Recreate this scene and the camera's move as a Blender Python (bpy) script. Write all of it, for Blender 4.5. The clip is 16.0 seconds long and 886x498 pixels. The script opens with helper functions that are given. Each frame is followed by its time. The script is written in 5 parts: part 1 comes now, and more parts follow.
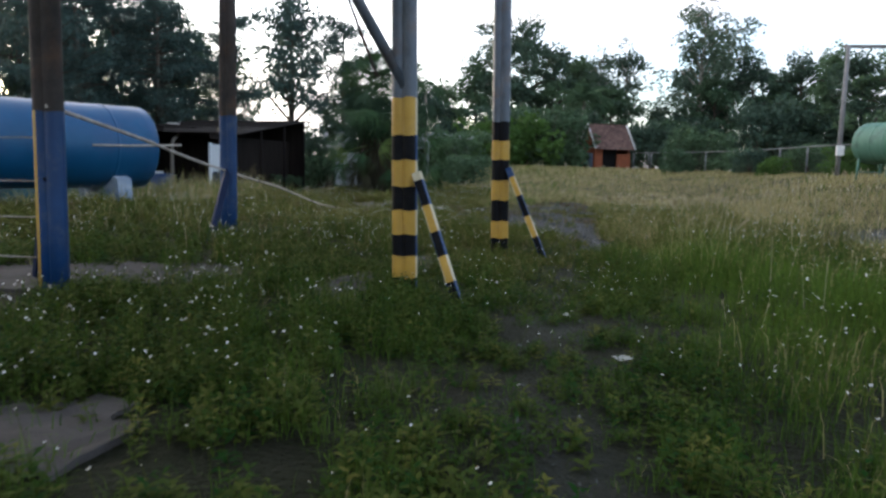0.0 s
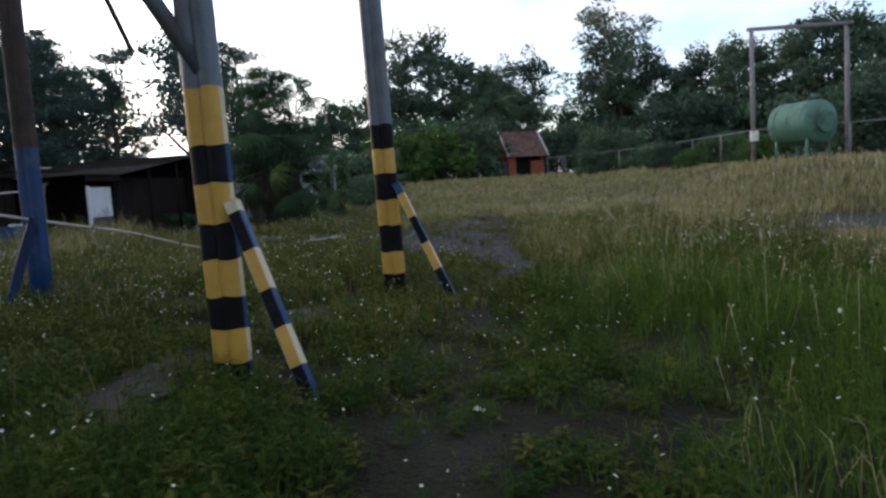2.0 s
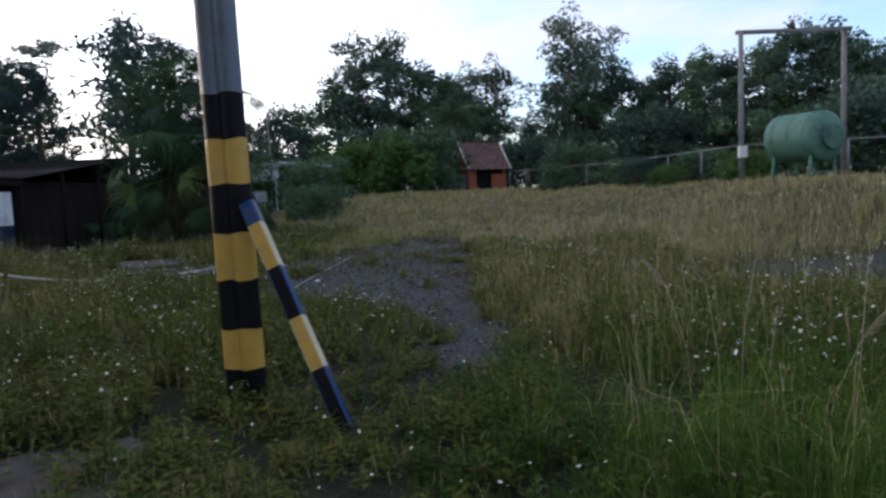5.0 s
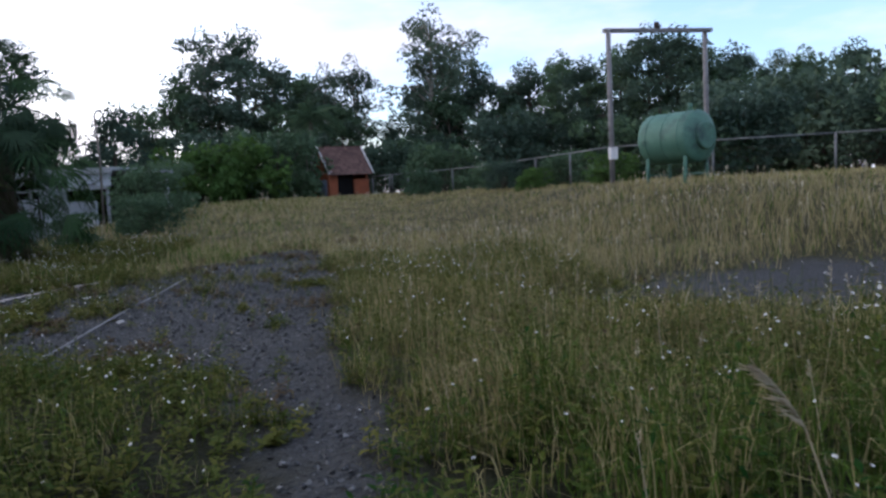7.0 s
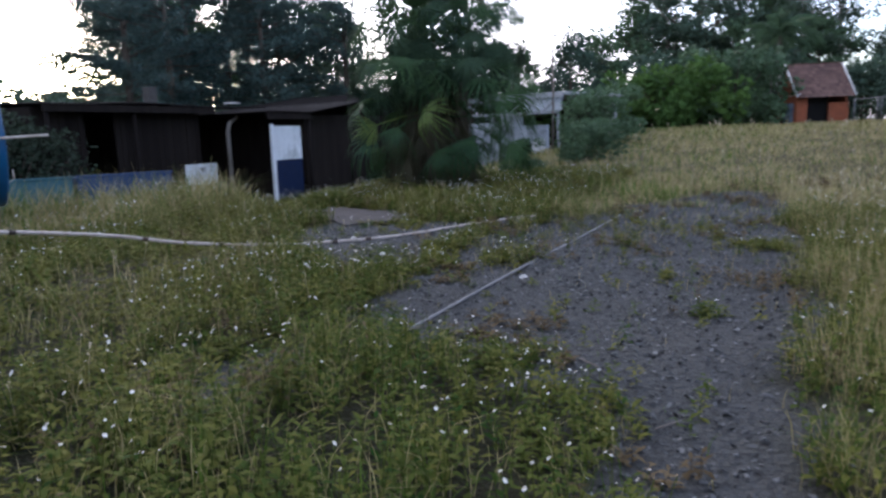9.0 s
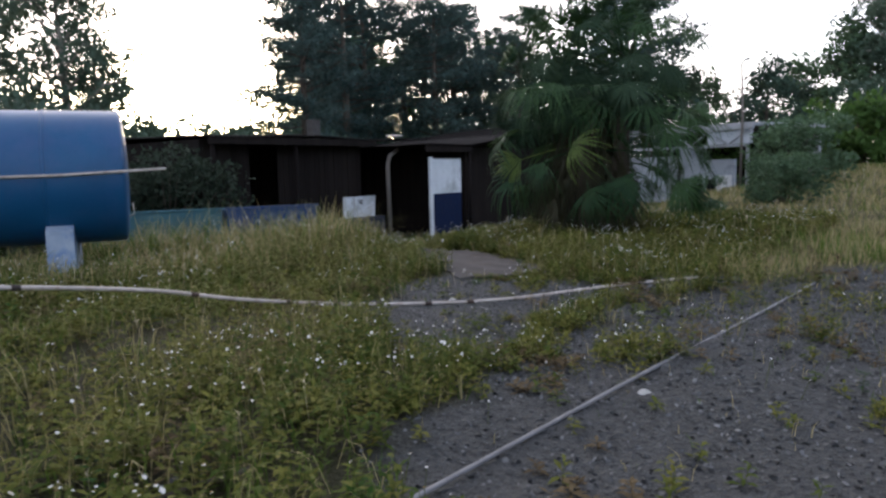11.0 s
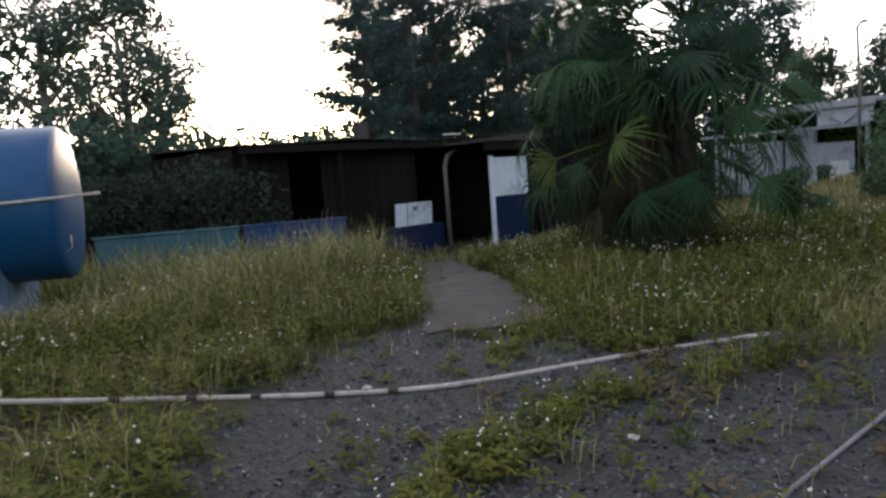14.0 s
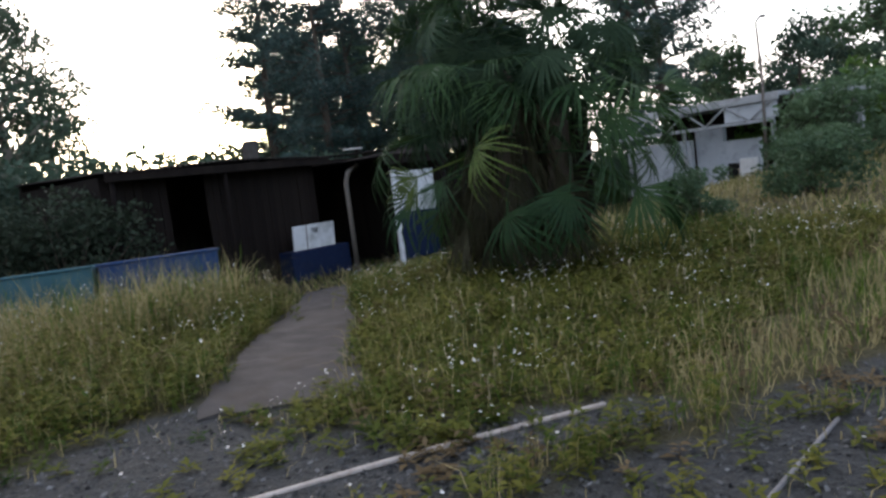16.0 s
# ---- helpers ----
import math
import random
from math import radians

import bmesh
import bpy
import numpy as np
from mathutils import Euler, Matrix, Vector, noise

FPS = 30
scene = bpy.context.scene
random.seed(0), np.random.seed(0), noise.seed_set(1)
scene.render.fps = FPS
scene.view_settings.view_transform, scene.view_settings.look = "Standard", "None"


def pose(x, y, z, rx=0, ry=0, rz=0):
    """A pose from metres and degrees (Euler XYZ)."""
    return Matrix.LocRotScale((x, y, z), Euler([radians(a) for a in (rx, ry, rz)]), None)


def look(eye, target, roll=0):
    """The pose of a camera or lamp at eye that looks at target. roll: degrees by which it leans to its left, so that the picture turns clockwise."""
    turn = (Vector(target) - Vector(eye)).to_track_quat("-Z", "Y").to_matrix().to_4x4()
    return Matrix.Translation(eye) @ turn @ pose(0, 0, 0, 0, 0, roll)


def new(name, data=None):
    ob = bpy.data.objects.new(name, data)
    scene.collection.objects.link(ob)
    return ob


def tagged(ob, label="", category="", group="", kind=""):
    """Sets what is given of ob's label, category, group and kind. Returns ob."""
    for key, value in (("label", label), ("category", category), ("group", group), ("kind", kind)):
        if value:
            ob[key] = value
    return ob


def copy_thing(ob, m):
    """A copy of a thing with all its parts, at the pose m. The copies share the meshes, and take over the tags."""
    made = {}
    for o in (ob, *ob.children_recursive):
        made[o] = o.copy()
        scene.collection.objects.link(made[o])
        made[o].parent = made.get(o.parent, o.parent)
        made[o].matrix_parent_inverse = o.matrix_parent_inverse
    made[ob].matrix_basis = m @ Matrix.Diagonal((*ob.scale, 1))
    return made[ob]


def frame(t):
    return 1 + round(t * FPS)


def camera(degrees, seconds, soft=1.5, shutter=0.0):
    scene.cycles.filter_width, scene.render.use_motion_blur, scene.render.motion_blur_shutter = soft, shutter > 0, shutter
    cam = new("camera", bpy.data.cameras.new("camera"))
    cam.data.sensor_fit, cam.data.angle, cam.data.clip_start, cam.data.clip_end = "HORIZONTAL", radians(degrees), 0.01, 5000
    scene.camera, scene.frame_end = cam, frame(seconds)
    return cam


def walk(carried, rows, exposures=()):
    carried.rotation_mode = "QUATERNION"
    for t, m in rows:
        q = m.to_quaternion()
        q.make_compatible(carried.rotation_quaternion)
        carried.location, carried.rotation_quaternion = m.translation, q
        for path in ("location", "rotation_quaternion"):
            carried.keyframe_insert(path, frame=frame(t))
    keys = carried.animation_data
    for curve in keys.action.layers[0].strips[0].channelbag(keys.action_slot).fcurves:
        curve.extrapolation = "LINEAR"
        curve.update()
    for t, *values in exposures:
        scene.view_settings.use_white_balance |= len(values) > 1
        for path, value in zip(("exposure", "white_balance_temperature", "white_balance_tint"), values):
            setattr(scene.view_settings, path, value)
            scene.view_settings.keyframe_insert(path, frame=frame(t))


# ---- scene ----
cam = camera(63.6, 16.0, soft=2.7, shutter=0.2)
PATH = [
    (0, (0.34, 0.435, 1.247), (0.027, 2.396, 1.009), 1.6),
    (0.5, (0.387, 1.093, 1.219), (0.09, 3.067, 1.095), -2.4),
    (1, (0.412, 1.576, 1.194), (0.178, 3.561, 1.129), -0.6),
    (1.5, (0.438, 2.157, 1.202), (0.337, 4.141, 0.973), -3.3),
    (2, (0.507, 2.735, 1.196), (0.401, 4.723, 1.007), -3.5),
    (2.5, (0.53, 3.331, 1.155), (0.487, 5.325, 1.0), -0.7),
    (3, (0.534, 3.938, 1.187), (0.533, 5.934, 1.07), -1.4),
    (3.5, (0.603, 4.499, 1.207), (0.44, 6.479, 0.979), -3.4),
    (4, (0.598, 5.237, 1.142), (0.538, 7.227, 0.951), -0.4),
    (4.5, (0.673, 5.839, 1.161), (0.619, 7.833, 1.015), -2.3),
    (5, (0.737, 6.301, 1.229), (0.745, 8.294, 1.068), -2.2),
    (5.2, (0.761, 6.503, 1.235), (0.985, 8.486, 1.1), 0.9),
    (7.3, (0.888, 8.746, 1.219), (1.274, 10.701, 1.049), -2.9),
    (7.5, (0.843, 8.927, 1.218), (1.018, 10.901, 0.949), -2.8),
    (8, (0.863, 9.358, 1.268), (0.726, 11.341, 1.041), 0.1),
    (8.2, (0.881, 9.531, 1.282), (0.559, 11.474, 0.932), -1.0),
    (8.5, (0.894, 9.796, 1.311), (0.431, 11.718, 1.007), -1.9),
    (9, (0.876, 10.237, 1.339), (0.081, 12.045, 1.02), -2.0),
    (9.5, (0.829, 10.786, 1.294), (-0.121, 12.52, 0.992), -2.3),
    (10, (0.798, 11.239, 1.347), (-0.264, 12.914, 1.088), -4.0),
    (10.2, (0.753, 11.446, 1.367), (-0.374, 13.084, 1.156), -4.0),
    (12.3, (0.4, 13.584, 1.452), (-0.883, 15.097, 1.193), -0.6),
    (12.5, (0.338, 13.79, 1.474), (-0.991, 15.259, 1.201), -3.2),
    (13, (0.251, 14.269, 1.459), (-1.19, 15.644, 1.276), -4.4),
    (13.5, (0.141, 14.843, 1.451), (-1.271, 16.251, 1.289), -1.2),
    (14, (0.041, 15.263, 1.501), (-1.394, 16.639, 1.287), -4.0),
    (14.5, (-0.033, 15.711, 1.501), (-1.559, 16.966, 1.195), -3.8),
    (15, (-0.101, 16.224, 1.469), (-1.624, 17.503, 1.255), -2.0),
    (15.5, (-0.095, 16.707, 1.499), (-1.509, 18.104, 1.277), -5.4),
    (16, (-0.034, 17.192, 1.554), (-1.356, 18.68, 1.352), -6.8),
]
walk(cam, [(t, look(eye, target, roll)) for t, eye, target, roll in PATH],
     [(0, 0.68, 6450, 12), (0.6, 0.62, 6400, 13), (1.0, 0.5, 6400, 13), (1.6, 0.02, 6450, 14), (2.3, 0.28, 6350, 15), (3.0, 0.03, 6250, 16), (3.5, -0.25, 6150, 17), (4.2, -0.03, 6100, 18), (5, 0.05, 6050, 18), (7.5, 0.3, 5900, 21),
      (8.5, 0.70, 5880, 22), (10, 0.92, 6300, 20), (12.5, 0.28, 6650, 18), (14, 0.45, 6750, 17), (14.5, 0.2, 6750, 17), (15, 0.7, 6650, 17), (15.5, 0.78, 6650, 17), (16, 0.68, 6650, 17)])

# ---- world and sun ----
SUN_AZ, SUN_EL = -56.0, 6.0
world = bpy.data.worlds.new("sky")
scene.world = world
world.use_nodes = True
wn, wl = world.node_tree.nodes, world.node_tree.links
wn.clear()

sky = wn.new("ShaderNodeTexSky")
sky.sky_type = "NISHITA"
sky.sun_disc = False
sky.sun_elevation, sky.sun_rotation = radians(SUN_EL + 4), radians(SUN_AZ)
sky.air_density, sky.dust_density, sky.ozone_density = 1.0, 1.5, 2.0
tc = wn.new("ShaderNodeTexCoord")
mp = wn.new("ShaderNodeMapping")
mp.inputs["Scale"].default_value = (1.0, 1.0, 3.2)
cl = wn.new("ShaderNodeTexNoise")
cl.inputs["Scale"].default_value = 2.6
cl.inputs["Detail"].default_value = 7
cl.inputs["Roughness"].default_value = 0.55
ramp = wn.new("ShaderNodeValToRGB")
ramp.color_ramp.elements[0].position, ramp.color_ramp.elements[1].position = 0.40, 0.60
ramp.color_ramp.elements[0].color, ramp.color_ramp.elements[1].color = (0.08, 0.08, 0.08, 1), (0.95, 0.95, 0.95, 1)
boost = wn.new("ShaderNodeMix")
boost.data_type, boost.blend_type = "RGBA", "MULTIPLY"
boost.inputs[0].default_value = 1.0
boost.inputs[7].default_value = (0.36, 0.38, 0.42, 1)
mixc = wn.new("ShaderNodeMix")
mixc.data_type = "RGBA"
mixc.inputs[7].default_value = (0.93, 0.97, 1.05, 1)
# the bright veil of cloud round the low sun
dot = wn.new("ShaderNodeVectorMath")
dot.operation = "DOT_PRODUCT"
dot.inputs[1].default_value = (math.sin(radians(SUN_AZ)) * 0.99, math.cos(radians(SUN_AZ)) * 0.99, 0.12)
glow = wn.new("ShaderNodeMapRange")
glow.interpolation_type = "SMOOTHSTEP"
glow.inputs[1].default_value, glow.inputs[2].default_value = 0.45, 1.0
glow.inputs[3].default_value, glow.inputs[4].default_value = 0.0, 1.0
addg = wn.new("ShaderNodeMix")
addg.data_type, addg.blend_type = "RGBA", "ADD"
addg.inputs[7].default_value = (1.5, 1.35, 1.1, 1)
bg = wn.new("ShaderNodeBackground")
bg.inputs["Strength"].default_value = 1.0
wo = wn.new("ShaderNodeOutputWorld")
wl.new(tc.outputs["Generated"], mp.inputs["Vector"])
wl.new(mp.outputs["Vector"], cl.inputs["Vector"])
wl.new(cl.outputs["Fac"], ramp.inputs["Fac"])
wl.new(sky.outputs["Color"], boost.inputs[6])
wl.new(ramp.outputs["Color"], mixc.inputs[0])
wl.new(boost.outputs[2], mixc.inputs[6])
wl.new(tc.outputs["Generated"], dot.inputs[0])
wl.new(dot.outputs["Value"], glow.inputs[0])
wl.new(glow.outputs[0], addg.inputs[0])
wl.new(mixc.outputs[2], addg.inputs[6])
wl.new(addg.outputs[2], bg.inputs["Color"])
wl.new(bg.outputs[0], wo.inputs["Surface"])

sun_data = bpy.data.lights.new("sun", "SUN")
sun_data.energy, sun_data.angle, sun_data.color = 0.9, radians(10), (1.0, 0.86, 0.66)
sun = new("sun", sun_data)
sun.matrix_world = look((0, 0, 30), (math.sin(radians(SUN_AZ)) * -30, math.cos(radians(SUN_AZ)) * -30, 30 - 30 * math.tan(radians(SUN_EL + 2))))


# ---- materials ----
def mat(name, a, b, scale=6.0, fine=60.0, rough=0.7, bump=0.2, metal=0.0, rand=0.0, stain=None, stain_amount=0.0,
        stretch=(1, 1, 1), island=False, translucent=0.0, attr=None, rough_var=0.1, dist=0.01, spec=0.08):
    """Two colours mixed by coarse and fine noise; stains; fine relief."""
    m = bpy.data.materials.new(name)
    m.use_nodes = True
    n, l = m.node_tree.nodes, m.node_tree.links
    p = n["Principled BSDF"]
    out = n["Material Output"]
    co = n.new("ShaderNodeTexCoord")
    mpp = n.new("ShaderNodeMapping")
    mpp.inputs["Scale"].default_value = stretch
    l.new(co.outputs["Object"], mpp.inputs["Vector"])
    big, small = n.new("ShaderNodeTexNoise"), n.new("ShaderNodeTexNoise")
    for t, s, d in ((big, scale, 4), (small, fine, 3)):
        t.inputs["Scale"].default_value, t.inputs["Detail"].default_value = s, d
        l.new(mpp.outputs[0], t.inputs["Vector"])
    avg = n.new("ShaderNodeMath")
    avg.operation = "MULTIPLY_ADD"
    l.new(small.outputs["Fac"], avg.inputs[0])
    avg.inputs[1].default_value = 0.7
    sub = n.new("ShaderNodeMath")
    sub.operation = "MULTIPLY_ADD"
    l.new(big.outputs["Fac"], sub.inputs[0])
    sub.inputs[1].default_value, sub.inputs[2].default_value = 1.3, -0.5
    l.new(sub.outputs[0], avg.inputs[2])
    fac = avg.outputs[0]
    if rand or island:
        if island:
            src = n.new("ShaderNodeNewGeometry").outputs["Random Per Island"]
        else:
            src = n.new("ShaderNodeObjectInfo").outputs["Random"]
        r = n.new("ShaderNodeMath")
        r.operation = "MULTIPLY_ADD"
        l.new(src, r.inputs[0])
        r.inputs[1].default_value = rand
        r2 = n.new("ShaderNodeMath")
        r2.operation = "SUBTRACT"
        l.new(fac, r2.inputs[0])
        r2.inputs[1].default_value = rand * 0.5
        l.new(r2.outputs[0], r.inputs[2])
        fac = r.outputs[0]
    if attr:
        at = n.new("ShaderNodeAttribute")
        at.attribute_name = attr
        r = n.new("ShaderNodeMath")
        r.operation = "MULTIPLY_ADD"
        l.new(fac, r.inputs[0])
        r.inputs[1].default_value = 0.25
        l.new(at.outputs["Fac"], r.inputs[2])
        r3 = n.new("ShaderNodeMath")
        r3.operation = "SUBTRACT"
        l.new(r.outputs[0], r3.inputs[0])
        r3.inputs[1].default_value = 0.12
        fac = r3.outputs[0]
    mx = n.new("ShaderNodeMix")
    mx.data_type = "RGBA"
    mx.inputs[6].default_value, mx.inputs[7].default_value = (*a, 1), (*b, 1)
    l.new(fac, mx.inputs[0])
    col = mx.outputs[2]
    if stain:
        st = n.new("ShaderNodeTexNoise")
        st.inputs["Scale"].default_value, st.inputs["Detail"].default_value = scale * 0.7, 8
        st.inputs["Roughness"].default_value = 0.7
        l.new(mpp.outputs[0], st.inputs["Vector"])
        rp = n.new("ShaderNodeMapRange")
        rp.inputs[1].default_value, rp.inputs[2].default_value = 0.5, 0.68
        rp.inputs[4].default_value = stain_amount
        l.new(st.outputs["Fac"], rp.inputs[0])
        m2 = n.new("ShaderNodeMix")
        m2.data_type = "RGBA"
        l.new(rp.outputs[0], m2.inputs[0])
        l.new(col, m2.inputs[6])
        m2.inputs[7].default_value = (*stain, 1)
        col = m2.outputs[2]
    l.new(col, p.inputs["Base Color"])
    p.inputs["Metallic"].default_value = metal
    p.inputs["Specular IOR Level"].default_value = spec
    rr = n.new("ShaderNodeMath")
    rr.operation = "MULTIPLY_ADD"
    l.new(small.outputs["Fac"], rr.inputs[0])
    rr.inputs[1].default_value, rr.inputs[2].default_value = rough_var, rough - rough_var * 0.5
    l.new(rr.outputs[0], p.inputs["Roughness"])
    if bump:
        bp = n.new("ShaderNodeBump")
        bp.inputs["Strength"].default_value, bp.inputs["Distance"].default_value = bump, dist
        l.new(small.outputs["Fac"], bp.inputs["Height"])
        l.new(bp.outputs[0], p.inputs["Normal"])
    if translucent:
        tr = n.new("ShaderNodeBsdfTranslucent")
        l.new(col, tr.inputs["Color"])
        ms = n.new("ShaderNodeMixShader")
        ms.inputs[0].default_value = translucent
        l.new(p.outputs[0], ms.inputs[1])
        l.new(tr.outputs[0], ms.inputs[2])
        l.new(ms.outputs[0], out.inputs["Surface"])
    return m


M = {}
M["black"] = mat("black_paint", (0.003, 0.003, 0.004), (0.008, 0.008, 0.010), 9, 90, 0.45, 0.15, stain=(0.03, 0.028, 0.025), stain_amount=0.2, spec=0.08)
M["yellow"] = mat("yellow_paint", (0.36, 0.205, 0.032), (0.50, 0.30, 0.055), 8, 90, 0.42, 0.15, stain=(0.30, 0.18, 0.07), stain_amount=0.5, spec=0.25)
M["blue"] = mat("blue_paint", (0.006, 0.029, 0.09), (0.011, 0.048, 0.14), 7, 80, 0.40, 0.15, stain=(0.07, 0.08, 0.10), stain_amount=0.5, spec=0.25)
M["navy"] = mat("dark_navy_paint", (0.006, 0.012, 0.035), (0.012, 0.022, 0.055), 7, 80, 0.55, 0.15, stain=(0.02, 0.02, 0.025), stain_amount=0.5)
M["white"] = mat("white_paint", (0.55, 0.54, 0.50), (0.72, 0.71, 0.68), 7, 80, 0.5, 0.15, stain=(0.35, 0.32, 0.27), stain_amount=0.5)
M["cream"] = mat("cream_paint", (0.42, 0.36, 0.23), (0.58, 0.51, 0.36), 7, 80, 0.5, 0.15, stain=(0.3, 0.26, 0.2), stain_amount=0.5)
M["grey_steel"] = mat("grey_painted_steel", (0.06, 0.072, 0.088), (0.13, 0.15, 0.18), 5, 70, 0.42, 0.1, metal=0.25, stain=(0.13, 0.09, 0.065), stain_amount=0.6, spec=0.25)
M["rust_steel"] = mat("rusted_dark_steel", (0.026, 0.023, 0.023), (0.070, 0.056, 0.048), 6, 70, 0.65, 0.3, stain=(0.10, 0.055, 0.035), stain_amount=0.6)
M["tank_blue"] = mat("tank_blue_paint", (0.002, 0.046, 0.118), (0.004, 0.078, 0.175), 1.2, 40, 0.42, 0.07, stain=(0.03, 0.07, 0.16), stain_amount=0.6, spec=0.3)
M["tank_green"] = mat("tank_green_paint", (0.045, 0.12, 0.085), (0.10, 0.21, 0.15), 2.0, 30, 0.6, 0.1, stain=(0.03, 0.055, 0.05), stain_amount=0.85, spec=0.3)
M["concrete"] = mat("weathered_concrete", (0.038, 0.035, 0.032), (0.095, 0.087, 0.080), 3.0, 60, 0.9, 0.5, stain=(0.06, 0.05, 0.04), stain_amount=0.8)
M["concrete_blue"] = mat("blue_stained_concrete", (0.16, 0.21, 0.27), (0.33, 0.38, 0.43), 4.0, 60, 0.85, 0.3, stain=(0.05, 0.14, 0.33), stain_amount=0.8)
# near-black wood and sheet colours hold the shade of backlit walls and interiors
M["dark_wood"] = mat("dark_weathered_shaded_wood", (0.006, 0.0045, 0.004), (0.022, 0.017, 0.014), 4, 50, 0.85, 0.4, stretch=(1, 1, 0.12), rand=0.5)
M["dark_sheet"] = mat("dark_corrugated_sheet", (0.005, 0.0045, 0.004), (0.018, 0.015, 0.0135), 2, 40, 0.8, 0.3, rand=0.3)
M["wood"] = mat("grey_old_wood", (0.10, 0.085, 0.07), (0.22, 0.195, 0.17), 5, 60, 0.85, 0.4, stretch=(1, 1, 0.1))
M["orange"] = mat("orange_brick_paint", (0.20, 0.062, 0.032), (0.33, 0.11, 0.055), 3, 30, 0.8, 0.3, stain=(0.16, 0.08, 0.05), stain_amount=0.6)
M["roof_tile"] = mat("clay_roof_tile", (0.07, 0.042, 0.036), (0.17, 0.10, 0.08), 6, 40, 0.85, 0.3, rand=0.8, stain=(0.08, 0.07, 0.06), stain_amount=0.5)
M["pipe"] = mat("dirty_white_hose", (0.28, 0.24, 0.20), (0.50, 0.45, 0.40), 9, 60, 0.6, 0.2, stain=(0.20, 0.15, 0.11), stain_amount=0.8)
M["metal_pipe"] = mat("grey_ground_pipe", (0.13, 0.125, 0.12), (0.26, 0.25, 0.245), 6, 60, 0.6, 0.2, stain=(0.11, 0.105, 0.10), stain_amount=0.7)
M["bark"] = mat("tree_bark", (0.035, 0.028, 0.022), (0.11, 0.09, 0.07), 3, 30, 0.95, 0.6, stretch=(1, 1, 0.3))
M["bark_pale"] = mat("pale_tree_bark", (0.14, 0.125, 0.10), (0.30, 0.27, 0.23), 3, 30, 0.9, 0.4, stretch=(1, 1, 0.3))
# dark, mid, airy and needle greens are lifted and blued to include distant haze
M["leaf_dark"] = mat("dark_leaves", (0.031, 0.058, 0.043), (0.086, 0.130, 0.084), 0.5, 9, 0.6, 0, rand=0.5, translucent=0.2)
M["leaf_mid"] = mat("green_leaves", (0.038, 0.072, 0.040), (0.098, 0.156, 0.078), 0.6, 9, 0.6, 0, rand=0.5, translucent=0.25)
M["leaf_bright"] = mat("bright_green_leaves", (0.038, 0.085, 0.022), (0.09, 0.16, 0.038), 0.8, 9, 0.6, 0, rand=0.4, translucent=0.3)
M["leaf_airy"] = mat("grey_green_leaves", (0.045, 0.074, 0.054), (0.115, 0.160, 0.104), 0.6, 9, 0.6, 0, rand=0.5, translucent=0.25)
M["leaf_hedge"] = mat("dark_hedge_leaves", (0.016, 0.027, 0.018), (0.050, 0.066, 0.040), 0.6, 9, 0.7, 0, rand=0.5, translucent=0.15)
M["needle"] = mat("pine_needles", (0.028, 0.055, 0.052), (0.076, 0.116, 0.096), 0.6, 9, 0.6, 0, rand=0.5, translucent=0.15)
M["palm"] = mat("palm_leaf", (0.012, 0.036, 0.015), (0.050, 0.098, 0.032), 1.5, 30, 0.55, 0.05, rand=0.6, translucent=0.15, spec=0.12)
# lighter yellow-green copy of the palm leaf, for fronds that catch the light
M["palm_lit"] = mat("lit_yellow_green_palm_leaf", (0.034, 0.078, 0.021), (0.125, 0.165, 0.044), 2.0, 30, 0.5, 0.05, rand=0.5, translucent=0.25)
M["palm_dead"] = mat("dead_palm_leaf", (0.022, 0.022, 0.013), (0.062, 0.058, 0.034), 2.0, 30, 0.85, 0.1, rand=0.6, translucent=0.1)
# older grey-green leaf, toned down to carry shade within the crown
M["palm_old_shade"] = mat("dull_old_shaded_palm_leaf", (0.016, 0.034, 0.020), (0.048, 0.078, 0.044), 1.5, 30, 0.7, 0.05, rand=0.6, translucent=0.12, spec=0.05)
M["rust_sheet"] = mat("rusted_roof_sheet", (0.05, 0.036, 0.03), (0.13, 0.09, 0.07), 1.5, 40, 0.75, 0.2, stain=(0.17, 0.075, 0.04), stain_amount=0.7)
M["fence_pipe"] = mat("weathered_fence_pipe", (0.11, 0.115, 0.115), (0.21, 0.215, 0.21), 3, 40, 0.6, 0.1, stain=(0.10, 0.08, 0.06), stain_amount=0.6)
# near-black colour that stands in for unlit space behind openings
M["opening_shade"] = mat("painted_opening_shade", (0.008, 0.008, 0.008), (0.016, 0.015, 0.014), 3, 30, 0.8, 0.1)
M["wall_white"] = mat("dirty_white_wall", (0.48, 0.50, 0.50), (0.68, 0.70, 0.70), 1.5, 30, 0.85, 0.2, stain=(0.22, 0.23, 0.21), stain_amount=0.7)
M["wall_grey"] = mat("grey_roof_slab", (0.20, 0.21, 0.21), (0.36, 0.37, 0.37), 1.5, 30, 0.85, 0.2, stain=(0.12, 0.12, 0.11), stain_amount=0.7)


# ---- shape helpers ----
def part(name, bm, material, parent=None, label=""):
    me = bpy.data.meshes.new(name)
    bm.to_mesh(me)
    bm.free()
    for m in material if isinstance(material, (list, tuple)) else [material]:
        me.materials.append(m)
    ob = new(name, me)
    if parent:
        ob.parent = parent
    if label:
        ob["label"] = label
    return ob


def empty(name, m, label, category, group="", kind=""):
    ob = new(name)
    ob.empty_display_size = 0.1
    ob.matrix_basis = m
    return tagged(ob, label, category, group, kind)


